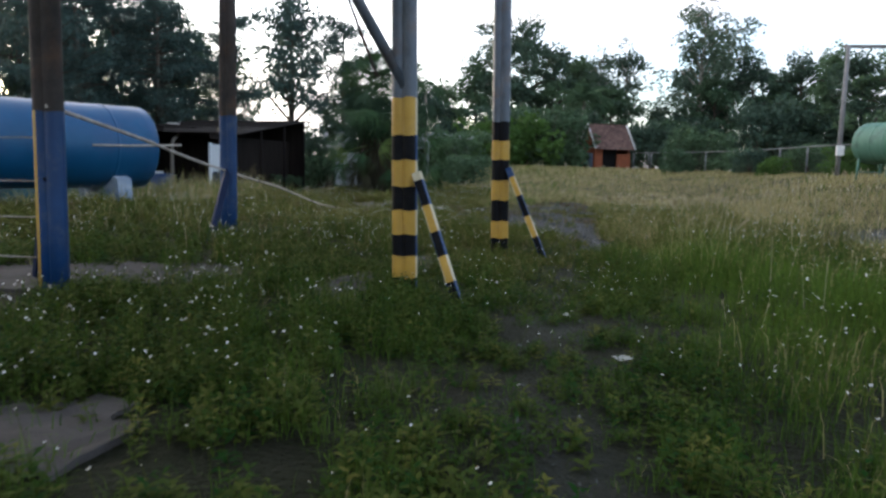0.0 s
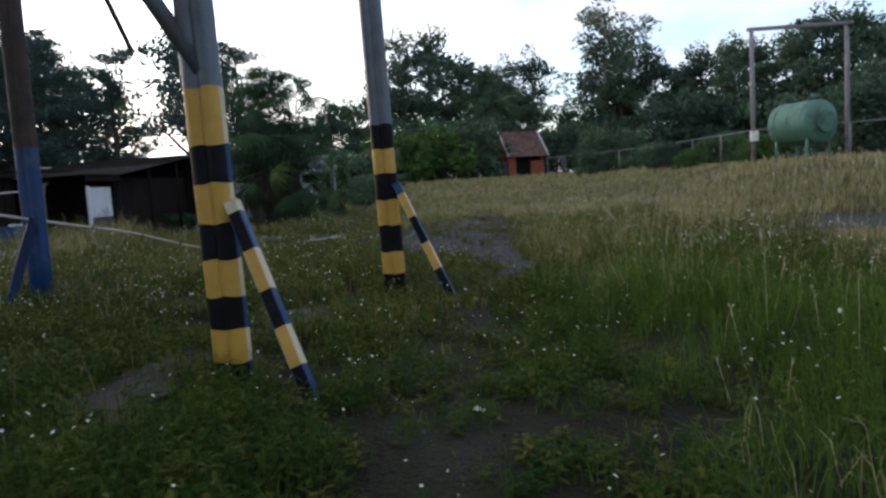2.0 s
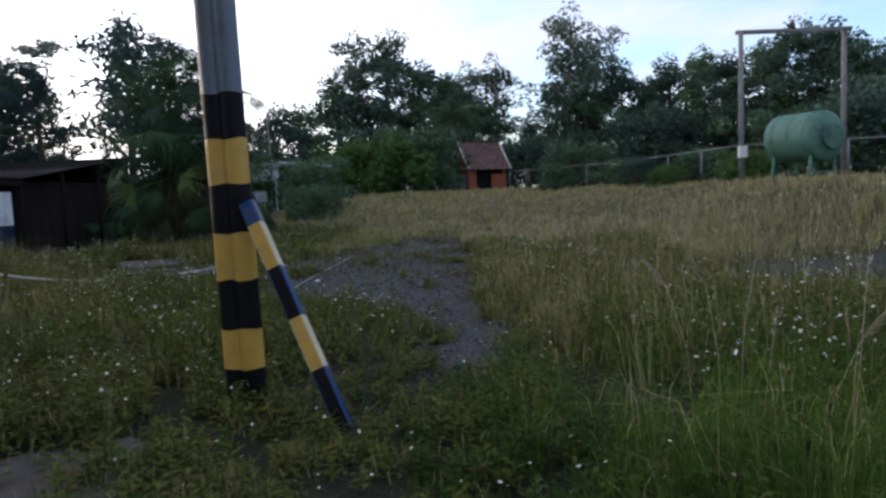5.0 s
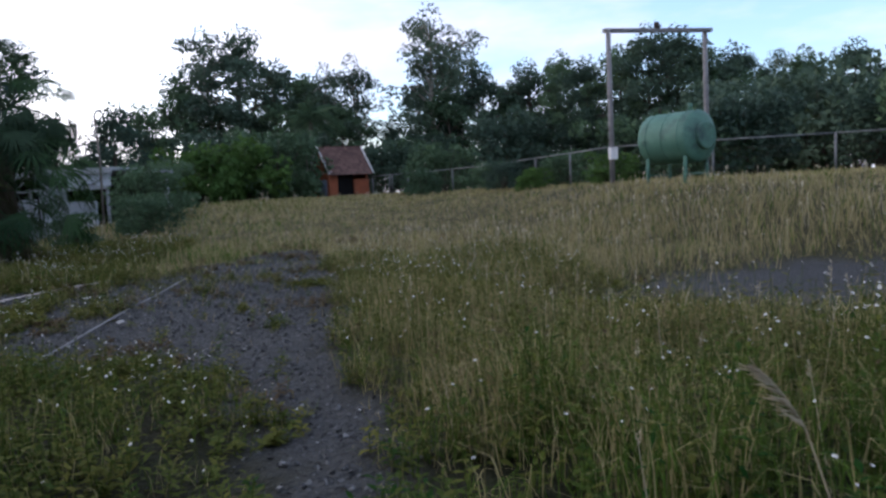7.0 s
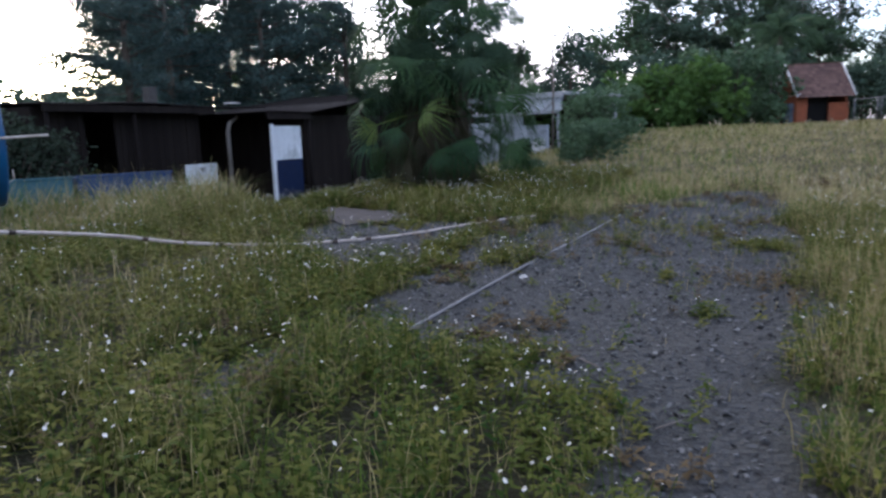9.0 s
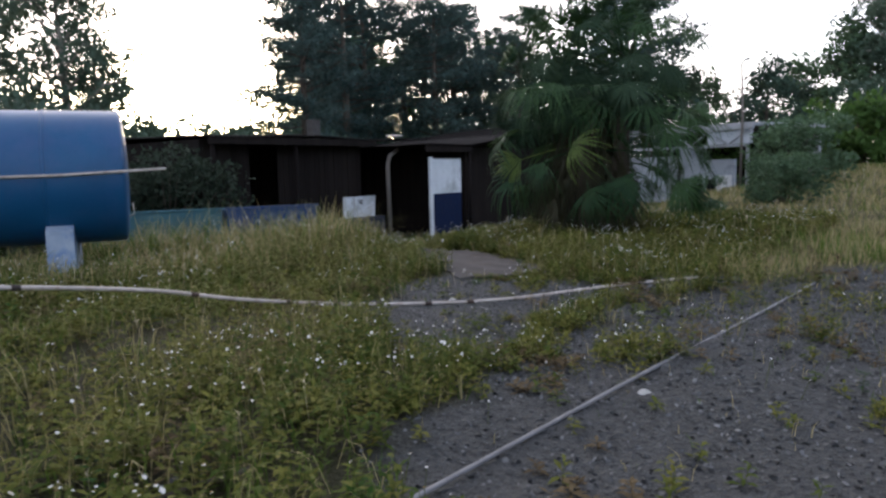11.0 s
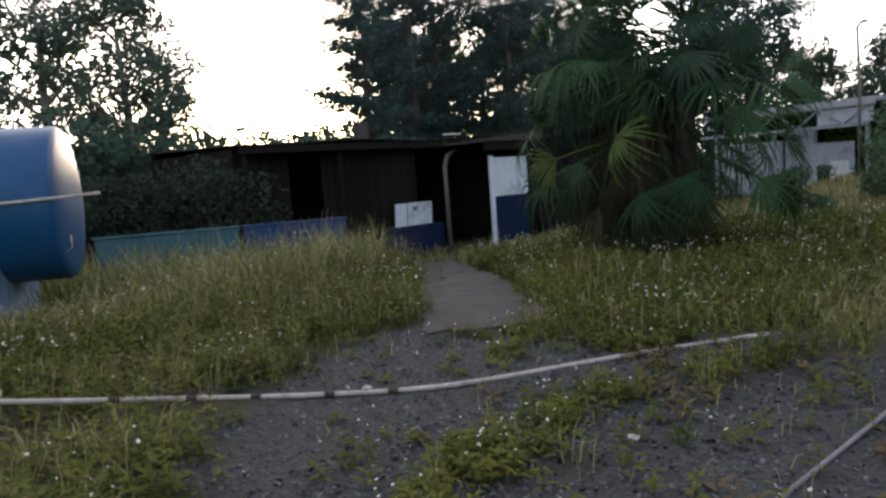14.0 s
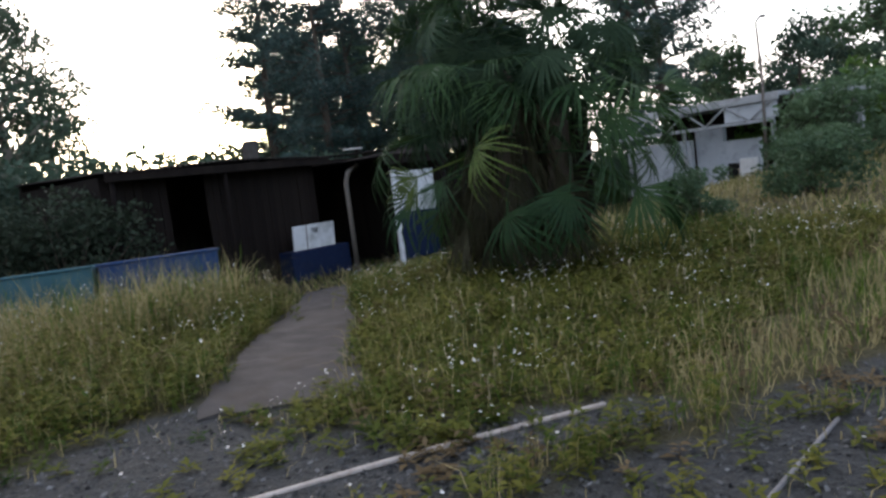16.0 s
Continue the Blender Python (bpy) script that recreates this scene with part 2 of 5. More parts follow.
def box(bm, lo, hi, m=None, bevel=0.0):
    r = bmesh.ops.create_cube(bm, size=1.0)
    vs = r["verts"]
    lo, hi = Vector(lo), Vector(hi)
    for v in vs:
        v.co = Vector((lo[i] + (v.co[i] + 0.5) * (hi[i] - lo[i]) for i in range(3)))
    if bevel:
        es = list({e for v in vs for e in v.link_edges})
        bmesh.ops.bevel(bm, geom=es, offset=bevel, segments=1, affect="EDGES")
    elif m:
        bmesh.ops.transform(bm, matrix=m, verts=vs)
    return bm


def boxm(lo, hi, bevel=0.0):
    bm = bmesh.new()
    return box(bm, lo, hi, None, bevel)


def tube(bm, pts, radii, seg=8, cap=True):
    """A tube along a line of points."""
    pts = [Vector(p) for p in pts]
    if not hasattr(radii, "__len__"):
        radii = [radii] * len(pts)
    rings, side = [], None
    for i, p in enumerate(pts):
        d = (pts[min(i + 1, len(pts) - 1)] - pts[max(i - 1, 0)]).normalized()
        if side is None:
            side = d.orthogonal().normalized()
        side = (side - d * side.dot(d)).normalized()
        up = d.cross(side)
        rings.append([bm.verts.new(p + (side * math.cos(a) + up * math.sin(a)) * radii[i])
                      for a in (2 * math.pi * k / seg for k in range(seg))])
    for a, b in zip(rings, rings[1:]):
        for k in range(seg):
            f = bm.faces.new((a[k], a[(k + 1) % seg], b[(k + 1) % seg], b[k]))
            f.smooth = True
    if cap:
        bm.faces.new(rings[0][::-1])
        bm.faces.new(rings[-1])
    return bm


def tubem(pts, radii, seg=8):
    return tube(bmesh.new(), pts, radii, seg)


def lathe(bm, profile, seg=32, axis="x"):
    """profile: (along, radius) rows, turned round the x axis."""
    rings = []
    for a, r in profile:
        rings.append([bm.verts.new((a, r * math.cos(2 * math.pi * k / seg), r * math.sin(2 * math.pi * k / seg))) for k in range(seg)])
    for p, q in zip(rings, rings[1:]):
        for k in range(seg):
            f = bm.faces.new((p[k], q[k], q[(k + 1) % seg], p[(k + 1) % seg]))
            f.smooth = True
    bm.faces.new(rings[0])
    bm.faces.new(rings[-1][::-1])
    bmesh.ops.recalc_face_normals(bm, faces=bm.faces)
    return bm


def soup(name, polys, material, parent=None, label="", attr=None, index=None):
    """polys: array (n, k, 3) of separate k-gons. attr: one value a polygon, kept as 'tint'."""
    n, k, _ = polys.shape
    me = bpy.data.meshes.new(name)
    me.vertices.add(n * k)
    me.vertices.foreach_set("co", polys.reshape(-1).astype(np.float32))
    me.loops.add(n * k)
    me.loops.foreach_set("vertex_index", np.arange(n * k, dtype=np.int32))
    me.polygons.add(n)
    me.polygons.foreach_set("loop_start", np.arange(0, n * k, k, dtype=np.int32))
    for m in material if isinstance(material, (list, tuple)) else [material]:
        me.materials.append(m)
    if index is not None:
        me.polygons.foreach_set("material_index", index.astype(np.int32))
    if attr is not None:
        a = me.attributes.new("tint", "FLOAT", "POINT")
        a.data.foreach_set("value", np.repeat(attr, k).astype(np.float32))
    me.update(calc_edges=True)
    ob = new(name, me)
    if parent:
        ob.parent = parent
    if label:
        ob["label"] = label
    return ob


# ---- ground ----
def smooth(v):
    v = np.clip(v, 0, 1)
    return v * v * (3 - 2 * v)


def height(x, y):
    """The lie of the land: it drops to the shed, and rises to the green tank and the hut."""
    x, y = np.asarray(x, float), np.asarray(y, float)
    right = smooth((x - 4.5) / 6.5) * smooth((y - 12) / 13)
    z = 1.15 * right
    z = z + 1.15 * smooth((y - 24) / 30) * (1 - right) * smooth((x + 14) / 10)
    z = z - 1.3 * smooth((-x - 4) / 14) * smooth((y - 12) / 10)
    bumps = 0.03 * np.sin(x * 1.7 + np.sin(y * 1.1)) * np.sin(y * 1.3 + 0.7) + 0.015 * np.sin(x * 4.1 + 1) * np.sin(y * 3.7)
    return z + bumps * smooth((np.abs(x) + np.abs(y) - 1) / 6)


def wobble(x, y, s=1.0, k=0.0):
    return (np.sin(x * 2.3 * s + 1.3 + k) * np.sin(y * 1.9 * s + 0.4 + k) + 0.6 * np.sin(x * 5.1 * s + y * 3.3 * s + k)
            + 0.4 * np.sin(y * 7.7 * s - x * 4.9 * s + 2 * k))


def gravel_mask(x, y):
    """1 on the bare gravel, 0 in the grass."""
    x, y = np.asarray(x, float), np.asarray(y, float)
    w = 0.10 * wobble(x, y) + 0.09 * wobble(x, y, 2.7, 3.0)
    # strip between the ground pipe and the tall grass
    left = np.interp(y, [10.5, 12.4, 13.4, 14.0, 14.75, 16.1, 19, 21.4, 23, 26], [0.8, 0.44, 0.2, -0.67, -1.8, -2.15, -2.3, -1.5, -0.7, 0.4])
    right = np.interp(y, [10.5, 12.4, 14.2, 16.2, 19, 24, 26], [1.05, 1.3, 1.2, 1.45, 1.4, 1.4, 0.8])
    a = smooth((np.minimum(x - left, right - x) + w + 0.1) / 0.3) * smooth((y - 10.4) / 0.8) * smooth((26 - y) / 1.5)
    # gap in the weeds on the near side of the hose
    d = np.hypot((x + 3.2) / 1.5, (y - 18.4) / 1.9)
    b = smooth((1.15 - d + w) / 0.3)
    # worn track by the posts
    c = 0.28 * smooth((0.5 - np.abs(x - 0.35 - 0.05 * np.sin(y)) + 1.2 * w) / 0.5) * smooth((12 - y) / 3)
    # bare spots on the rise
    e = smooth((1 - np.hypot((x - 6.2) / 2.5, (y - 15.4) / 1.4) + w) / 0.4)
    # apron at the foot of the concrete path
    f = smooth((1 - np.hypot((x + 4.6) / 1.1, (y - 19.3) / 1.3) + w) / 0.3)
    # strip along the hose's end
    s = np.clip(((x + 3.9) * 1.7 + (y - 18.1) * 3.0) / (1.7 ** 2 + 3.0 ** 2), 0, 1)
    h = smooth((0.42 + w - np.hypot(x + 3.75 - 1.7 * s, y - 18.0 - 3.0 * s)) / 0.2)
    c = c * (0.45 + 0.55 * smooth(0.5 + wobble(x, y, 1.3, 5.0)))
    # bare dark patch beside the pipe
    g = smooth((1 - np.hypot((x + 1.9) / 0.62, (y - 13.35) / 0.75) + 1.5 * w) / 0.35)
    return np.clip(np.maximum.reduce([a, b, c, e, f, g, h]), 0, 1)


def path_mask(x, y, grow=0.0):
    """The concrete path from the hose to the shed."""
    x, y = np.asarray(x, float), np.asarray(y, float)
    s = ((x + 4.6) * -0.76 + (y - 20.3) * 0.65)
    off = ((x + 4.6) * 0.65 + (y - 20.3) * 0.76) + 0.10 * wobble(x, y, 1.4, 2.0)
    return ((s > -0.1) & (s < 15.0) & (np.abs(off) < 0.64 + 0.012 * s + grow)).astype(float)


SLABS = [((-2.1, 3.1), 0.55, 0.5, 24), ((-4.0, 7.2), 1.5, 0.75, 28), ((-1.62, 7.2), 0.40, 0.80, -18), ((-1.2, 9.1), 0.55, 0.72, 10)]


def slab_mask(x, y, grow=0.0):
    x, y = np.asarray(x, float), np.asarray(y, float)
    out = np.zeros_like(x)
    for (cx, cy), hx, hy, a in SLABS:
        c, s = math.cos(radians(a)), math.sin(radians(a))
        u, v = (x - cx) * c + (y - cy) * s, -(x - cx) * s + (y - cy) * c
        out = np.maximum(out, ((np.abs(u) < hx + grow) & (np.abs(v) < hy + grow)).astype(float))
    return out


def ground_material():
    m = bpy.data.materials.new("soil_and_gravel")
    m.use_nodes = True
    n, l = m.node_tree.nodes, m.node_tree.links
    p = n["Principled BSDF"]
    geo = n.new("ShaderNodeNewGeometry")
    pos = geo.outputs["Position"]

    def tex(kind, scale, detail=4):
        t = n.new(kind)
        t.inputs["Scale"].default_value = scale
        if "Detail" in t.inputs:
            t.inputs["Detail"].default_value = detail
        l.new(pos, t.inputs["Vector"])
        return t

    def mix(fac, a, b):
        x = n.new("ShaderNodeMix")
        x.data_type = "RGBA"
        for sock, v in ((0, fac), (6, a), (7, b)):
            if isinstance(v, tuple):
                x.inputs[sock].default_value = (*v, 1)
            else:
                l.new(v, x.inputs[sock])
        return x.outputs[2]
    n1, n2, n3 = tex("ShaderNodeTexNoise", 1.3), tex("ShaderNodeTexNoise", 14, 6), tex("ShaderNodeTexNoise", 70)
    v1 = tex("ShaderNodeTexVoronoi", 26)
    v2 = tex("ShaderNodeTexVoronoi", 60)
    soil = mix(n2.outputs["Fac"], (0.011, 0.009, 0.006), (0.032, 0.027, 0.015))
    moss = mix(n1.outputs["Fac"], soil, (0.016, 0.022, 0.008))
    stones = mix(v1.outputs["Color"], (0.0112, 0.0117, 0.0115), (0.088, 0.090, 0.086))
    fine = mix(v2.outputs["Color"], (0.0132, 0.0134, 0.0130), (0.044, 0.0447, 0.0425))
    grav = mix(n2.outputs["Fac"], stones, fine)
    at = n.new("ShaderNodeAttribute")
    at.attribute_name = "gravel"
    th = n.new("ShaderNodeAttribute")
    th.attribute_name = "thatch"
    straw = mix(n2.outputs["Fac"], (0.045, 0.043, 0.018), (0.125, 0.108, 0.048))
    l.new(mix(at.outputs["Fac"], mix(th.outputs["Fac"], moss, straw), grav), p.inputs["Base Color"])
    p.inputs["Roughness"].default_value = 0.9
    p.inputs["Specular IOR Level"].default_value = 0.12
    bp = n.new("ShaderNodeBump")
    bp.inputs["Strength"].default_value, bp.inputs["Distance"].default_value = 1.0, 0.03
    l.new(v1.outputs["Distance"], bp.inputs["Height"])
    b2 = n.new("ShaderNodeBump")
    b2.inputs["Strength"].default_value, b2.inputs["Distance"].default_value = 0.5, 0.01
    l.new(n3.outputs["Fac"], b2.inputs["Height"])
    l.new(bp.outputs[0], b2.inputs["Normal"])
    l.new(b2.outputs[0], p.inputs["Normal"])
    return m


def axis(lo, hi, step, far):
    core = np.arange(lo, hi + 1e-6, step)
    out, d, up, dn = [], step, hi, lo
    ups, dns = [], []
    while up < far:
        d *= 1.35
        up += d
        dn -= d
        ups.append(up)
        dns.append(dn)
    return np.array(dns[::-1] + list(core) + ups)


gx, gy = axis(-16, 10, 0.2, 900), axis(0, 30, 0.2, 900)
GX, GY = np.meshgrid(gx, gy, indexing="ij")
GZ = height(GX, GY)
me = bpy.data.meshes.new("ground")
nx, ny = GX.shape
me.vertices.add(nx * ny)
me.vertices.foreach_set("co", np.stack([GX, GY, GZ], -1).reshape(-1).astype(np.float32))
ii, jj = np.meshgrid(np.arange(nx - 1), np.arange(ny - 1), indexing="ij")
quad = np.stack([ii * ny + jj, (ii + 1) * ny + jj, (ii + 1) * ny + jj + 1, ii * ny + jj + 1], -1).reshape(-1, 4)
me.loops.add(quad.size)
me.loops.foreach_set("vertex_index", quad.reshape(-1).astype(np.int32))
me.polygons.add(len(quad))
me.polygons.foreach_set("loop_start", np.arange(0, quad.size, 4, dtype=np.int32))
me.attributes.new("gravel", "FLOAT", "POINT").data.foreach_set("value", gravel_mask(GX, GY).reshape(-1).astype(np.float32))
me.attributes.new("thatch", "FLOAT", "POINT").data.foreach_set("value", (smooth((GY - 9) / 16) * smooth((GX + 14) / 6) * 0.85).reshape(-1).astype(np.float32))
me.update(calc_edges=True)
me.polygons.foreach_set("use_smooth", np.ones(len(quad), bool))
me.materials.append(ground_material())
tagged(new("ground", me), "weedy dark soil with bare grey gravel", "ground", kind="structure")


def hz(x, y):
    return float(height(x, y))


# ---- concrete slabs and path ----
def slab(name, cx, cy, hx, hy, a, label, seed, rag=0.06):
    rng = random.Random(seed)
    bm = bmesh.new()
    c, s = math.cos(radians(a)), math.sin(radians(a))
    nu, nv = max(9, int(hx * 7)), max(9, int(hy * 7))
    grid = []
    for i in range(nu + 1):
        row = []
        for j in range(nv + 1):
            u, v = (2 * i / nu - 1) * hx, (2 * j / nv - 1) * hy
            if i in (0, nu) or j in (0, nv):
                u, v = u + rng.uniform(-rag, rag * 0.5) * (1 if u > 0 else -1), v + rng.uniform(-rag, rag * 0.5) * (1 if v > 0 else -1)
            x, y = cx + u * c - v * s, cy + u * s + v * c
            row.append(bm.verts.new((x, y, hz(x, y) + 0.03 + rng.uniform(-0.012, 0.012))))
        grid.append(row)
    for i in range(nu):
        for j in range(nv):
            bm.faces.new((grid[i][j], grid[i + 1][j], grid[i + 1][j + 1], grid[i][j + 1]))
    edge = [e for e in bm.edges if e.is_boundary]
    r = bmesh.ops.extrude_edge_only(bm, edges=edge)
    for v in r["geom"]:
        if isinstance(v, bmesh.types.BMVert):
            v.co.z -= 0.16
    bmesh.ops.recalc_face_normals(bm, faces=bm.faces)
    return tagged(part(name, bm, M["concrete"]), label, "slab", kind="structure")


for k, ((cx, cy), hx, hy, a) in enumerate(SLABS):
    slab("pavement", cx, cy, hx, hy, a, "cracked sunken concrete slab among weeds", k, 0.2)
slab("path", -4.6 - 0.76 * 7.4, 20.3 + 0.65 * 7.4, 7.5, 0.66, 139.5, "worn pale concrete path to the shed", 9)


# ---- posts of the canopy frame ----
def lobed(bm, rings, mats, lobe=0.070, off=0.056, turn=0.0, seg=36, flank=None):
    """A post of two round halves welded side by side. rings: heights; mats: a material for each stretch."""
    rows = []
    for z in rings:
        row = []
        for k in range(seg):
            a = 2 * math.pi * k / seg
            dx, dy = math.cos(a), math.sin(a)
            r = max(sx * off * dx + math.sqrt(max(lobe ** 2 - (off * dy) ** 2, 0)) for sx in (-1, 1))
            a2 = a + turn
            row.append(bm.verts.new((r * math.cos(a2), r * math.sin(a2), z + 0.006 * math.sin(3 * a + z * 9))))
        rows.append(row)
    for i, mi in enumerate(mats):
        for k in range(seg):
            f = bm.faces.new((rows[i][k], rows[i][(k + 1) % seg], rows[i + 1][(k + 1) % seg], rows[i + 1][k]))
            f.smooth, f.material_index = True, mi
            if flank and mi in flank and math.cos(2 * math.pi * (k + 0.5) / seg) > 0.98:
                f.material_index = flank[mi]
    bm.faces.new(rows[0][::-1])
    bm.faces.new(rows[-1])
    return bm


def channel(a, b, wide, deep, stripes, toward):
    """A bar from a to b; its front takes the first set of stripes and its side the second."""
    a, b = Vector(a), Vector(b)
    d = (b - a).normalized()
    n = Vector(toward)
    n = (n - d * n.dot(d)).normalized()
    s = d.cross(n)
    bm = bmesh.new()
    prev, L = None, (b - a).length
    cuts = [0.0] + [c for c, _, _ in stripes]
    for i, c in enumerate(cuts):
        base = a + d * (c * L)
        ring = [bm.verts.new(base + s * (wide / 2 * p) + n * (deep / 2 * q)) for p, q in
                ((-0.8, -1), (0.8, -1), (1, -0.8), (1, 0.8), (0.8, 1), (-0.8, 1), (-1, 0.8), (-1, -0.8))]
        if prev:
            front, side = stripes[i - 1][1:]
            for k in range(8):
                f = bm.faces.new((prev[k], prev[(k + 1) % 8], ring[(k + 1) % 8], ring[k]))
                f.material_index = side if k in (1, 2, 3, 5, 6, 7) else front
        else:
            bm.faces.new(ring[::-1])
        prev = ring
    bm.faces.new(prev)
    return bm


PM = [M["black"], M["yellow"], M["blue"], M["cream"], M["grey_steel"], M["rust_steel"], M["navy"]]
TOP = 4.1


def striped_post(x, y, levels, first, brace_top, brace_foot, label, st, lean, flank):
    z0 = hz(x, y)
    e = empty("striped_post", pose(x, y, z0), label, "post", "canopy frame posts")
    rings, mats, mi = [-0.1], [], first
    for z in levels:
        rings.append(z)
        mats.append(mi)
        mi = 1 - mi
    rings += [2.6, 3.4, TOP]
    mats += [4, 4, 4]
    shaft = part("shaft", lobed(bmesh.new(), rings, mats, turn=-0.22, flank=flank), PM, e, "twin-lobed steel shaft, grey above black and yellow bands")
    bt, bf = Vector(brace_top) - Vector((x, y, z0)), Vector(brace_foot) - Vector((x, y, z0))
    shaft.matrix_basis = pose(0, 0, 0, 0, lean, 0)
    part("brace", channel(bt, bf, 0.085, 0.085, st, (-0.02, -1.0, 0)), PM, e, "slanting brace in black and yellow, blue and white on its side")
    return e


p1 = striped_post(-1.08, 7.07, [0.14, 0.35, 0.556, 0.785, 1.007, 1.255, 1.484, 1.83], 0, (-0.97, 6.97, 1.15), (-0.50, 6.70, -0.03),
                  "steel canopy post banded black and yellow, on a worn slab",
                  [(0.06, 3, 3), (0.25, 0, 2), (0.45, 1, 3), (0.63, 0, 2), (0.82, 1, 3), (1.0, 0, 2)], -1.3, {0: 2, 1: 3})
# the first band above the soil is black on one post and yellow on the other
p2 = striped_post(-0.46, 10.55, [0.03, 0.256, 0.50, 0.793, 1.07, 1.36, 1.62, 1.885], 1, (-0.37, 10.46, 1.20), (0.20, 10.06, -0.04),
                  "steel canopy post banded black and yellow, among weeds",
                  [(0.10, 2, 2), (0.30, 1, 3), (0.52, 0, 2), (0.74, 1, 3), (1.0, 0, 2)], -1.3, {})
for e, d1, d2 in ((p1, (-1.02, -0.05), (0.75, 0.6)),):
    part("strut", tubem([(-0.03, -0.02, 1.93), (d1[0], d1[1], 1.93 + 1.65), (d1[0] * 1.4, d1[1], TOP - 0.02)], 0.055, 8), M["grey_steel"], e, "grey diagonal strut")
    part("strut", tubem([(0.02, 0.04, 2.75), (d2[0], d2[1], 4.0), (d2[0] * 1.2, d2[1] * 1.2, TOP - 0.02)], 0.05, 8), M["grey_steel"], e, "grey diagonal strut")
part("conduit", tubem([(-0.13, -0.02, 1.75), (-0.135, -0.02, 3.2), (-0.13, -0.02, TOP - 0.05)], 0.014, 6), M["rust_steel"], p2, "thin dark pipe up the post")


def blue_post(x, y, foot, lower, upper, z_change, label, mixed):
    z0 = hz(x, y)
    e = empty("blue_post", pose(x, y, z0), label, "post", "canopy frame posts")
    bm = lobed(bmesh.new(), [-0.1, 0.6, z_change, 3.0, TOP], [lower, lower, upper, upper], lobe=0.08, off=0.055)
    if mixed:
        for f in bm.faces:
            if f.calc_center_median().x < -0.075 and f.calc_center_median().z < z_change:
                f.material_index = 1
    part("shaft", bm, PM, e, "steel shaft painted dark blue below, bare and dark above")
    bt, bf = Vector((0, -0.03, 1.05)), Vector(foot) - Vector((x, y, z0))
    part("brace", channel(bt, bf, 0.085, 0.10, [(1.0, 6, 6)], (-0.5, -0.85, 0)), PM, e, "slanting blue brace")
    return e


p3 = blue_post(-4.05, 6.08, (-4.75, 6.75, -0.02), 2, 5, 1.6, "dark blue canopy post with a yellow side", True)
p4 = blue_post(-4.78, 11.0, (-4.62, 10.05, -0.02), 2, 5, 1.9, "dark blue canopy post in tall grass", False)
frame_top = empty("canopy_beams", pose(0, 0, 0), "dark steel canopy beams with rusted roof sheets left on them", "beams")
tops = {"a": (-1.08, 7.07, TOP), "b": (-0.48, 10.55, TOP), "c": (-4.05, 6.08, TOP), "d": (-4.78, 11.0, TOP)}
for u, v, o1, o2 in (("c", "a", 0.9, 0.5), ("d", "b", 0.9, 0.5), ("a", "b", 0.4, 0.4), ("c", "d", 0.4, 0.4)):
    a, b = Vector(tops[u]), Vector(tops[v])
    d = (b - a).normalized()
    lift = Vector((0, 0, 0.05 if u in "cd" and v in "ab" else 0.155))
    part("beam", channel(a - d * o1 + lift, b + d * o2 + lift, 0.10, 0.10, [(1.0, 5, 5)], (0, 0, 1)), PM, frame_top)
part("hanging_bar", tubem([(-2.2, 6.6, TOP), (-1.65, 6.45, 3.0), (-1.2, 6.35, 1.95)], 0.014, 6), M["rust_steel"], frame_top, "thin dark bar hanging down")
roof_rows = [(-6.7, -5.05, 3.2, 11.5), (-5.0, -0.7, -4.0, 0.2), (-5.0, -0.7, 0.3, 4.5), (-5.0, -0.7, 4.6, 8.6)]
for x0, x1, y0, y1 in roof_rows:
    bm = bmesh.new()
    nw = int((y1 - y0) / 0.055)
    rows = [[bm.verts.new((x, y0 + (y1 - y0) * k / nw, TOP + 0.25 + 0.05 * (x + 5) / 4 + 0.018 * math.sin(k * 1.57))) for k in range(nw + 1)] for x in (x0, (x0 + x1) / 2, x1)]
    for ra, rb in zip(rows, rows[1:]):
        for k in range(nw):
            bm.faces.new((ra[k], rb[k], rb[k + 1], ra[k + 1]))
    bmesh.ops.solidify(bm, geom=bm.faces[:], thickness=0.004)
    part("roof_sheet", bm, M["rust_sheet"], frame_top, "rusted corrugated roof sheet")
part("hook", tubem([(-3.6, 10.9, TOP), (-3.6, 10.9, TOP - 0.22), (-3.55, 10.88, TOP - 0.27)], 0.02, 6), M["rust_steel"], frame_top)


wf = empty("wire_fence", pose(-4.1, 6.1, hz(-4.1, 6.1)), "slack pale wires strung from a blue post", "fence")
for z in (1.38, 1.0, 0.68, 0.32):
    part("wire", tubem([(-0.1, 0, z), (-2.6, 0.2, z - 0.05), (-5.2, 0.4, z)], 0.006, 5), M["pipe"], wf)
part("fence_post", tubem([(-5.25, 0.4, -0.1), (-5.25, 0.4, 1.55)], 0.06, 8), M["wood"], wf)


# ---- hose, pipes ----
def spline(rows, n):
    rows = [Vector(r) for r in rows]
    out = []
    for i in range(len(rows) - 1):
        p0, p1_, p2_, p3_ = rows[max(i - 1, 0)], rows[i], rows[i + 1], rows[min(i + 2, len(rows) - 1)]
        for k in range(n):
            t = k / n
            out.append(0.5 * (2 * p1_ + (p2_ - p0) * t + (2 * p0 - 5 * p1_ + 4 * p2_ - p3_) * t * t + (3 * p1_ - p0 - 3 * p2_ + p3_) * t ** 3))
    return out + [rows[-1]]


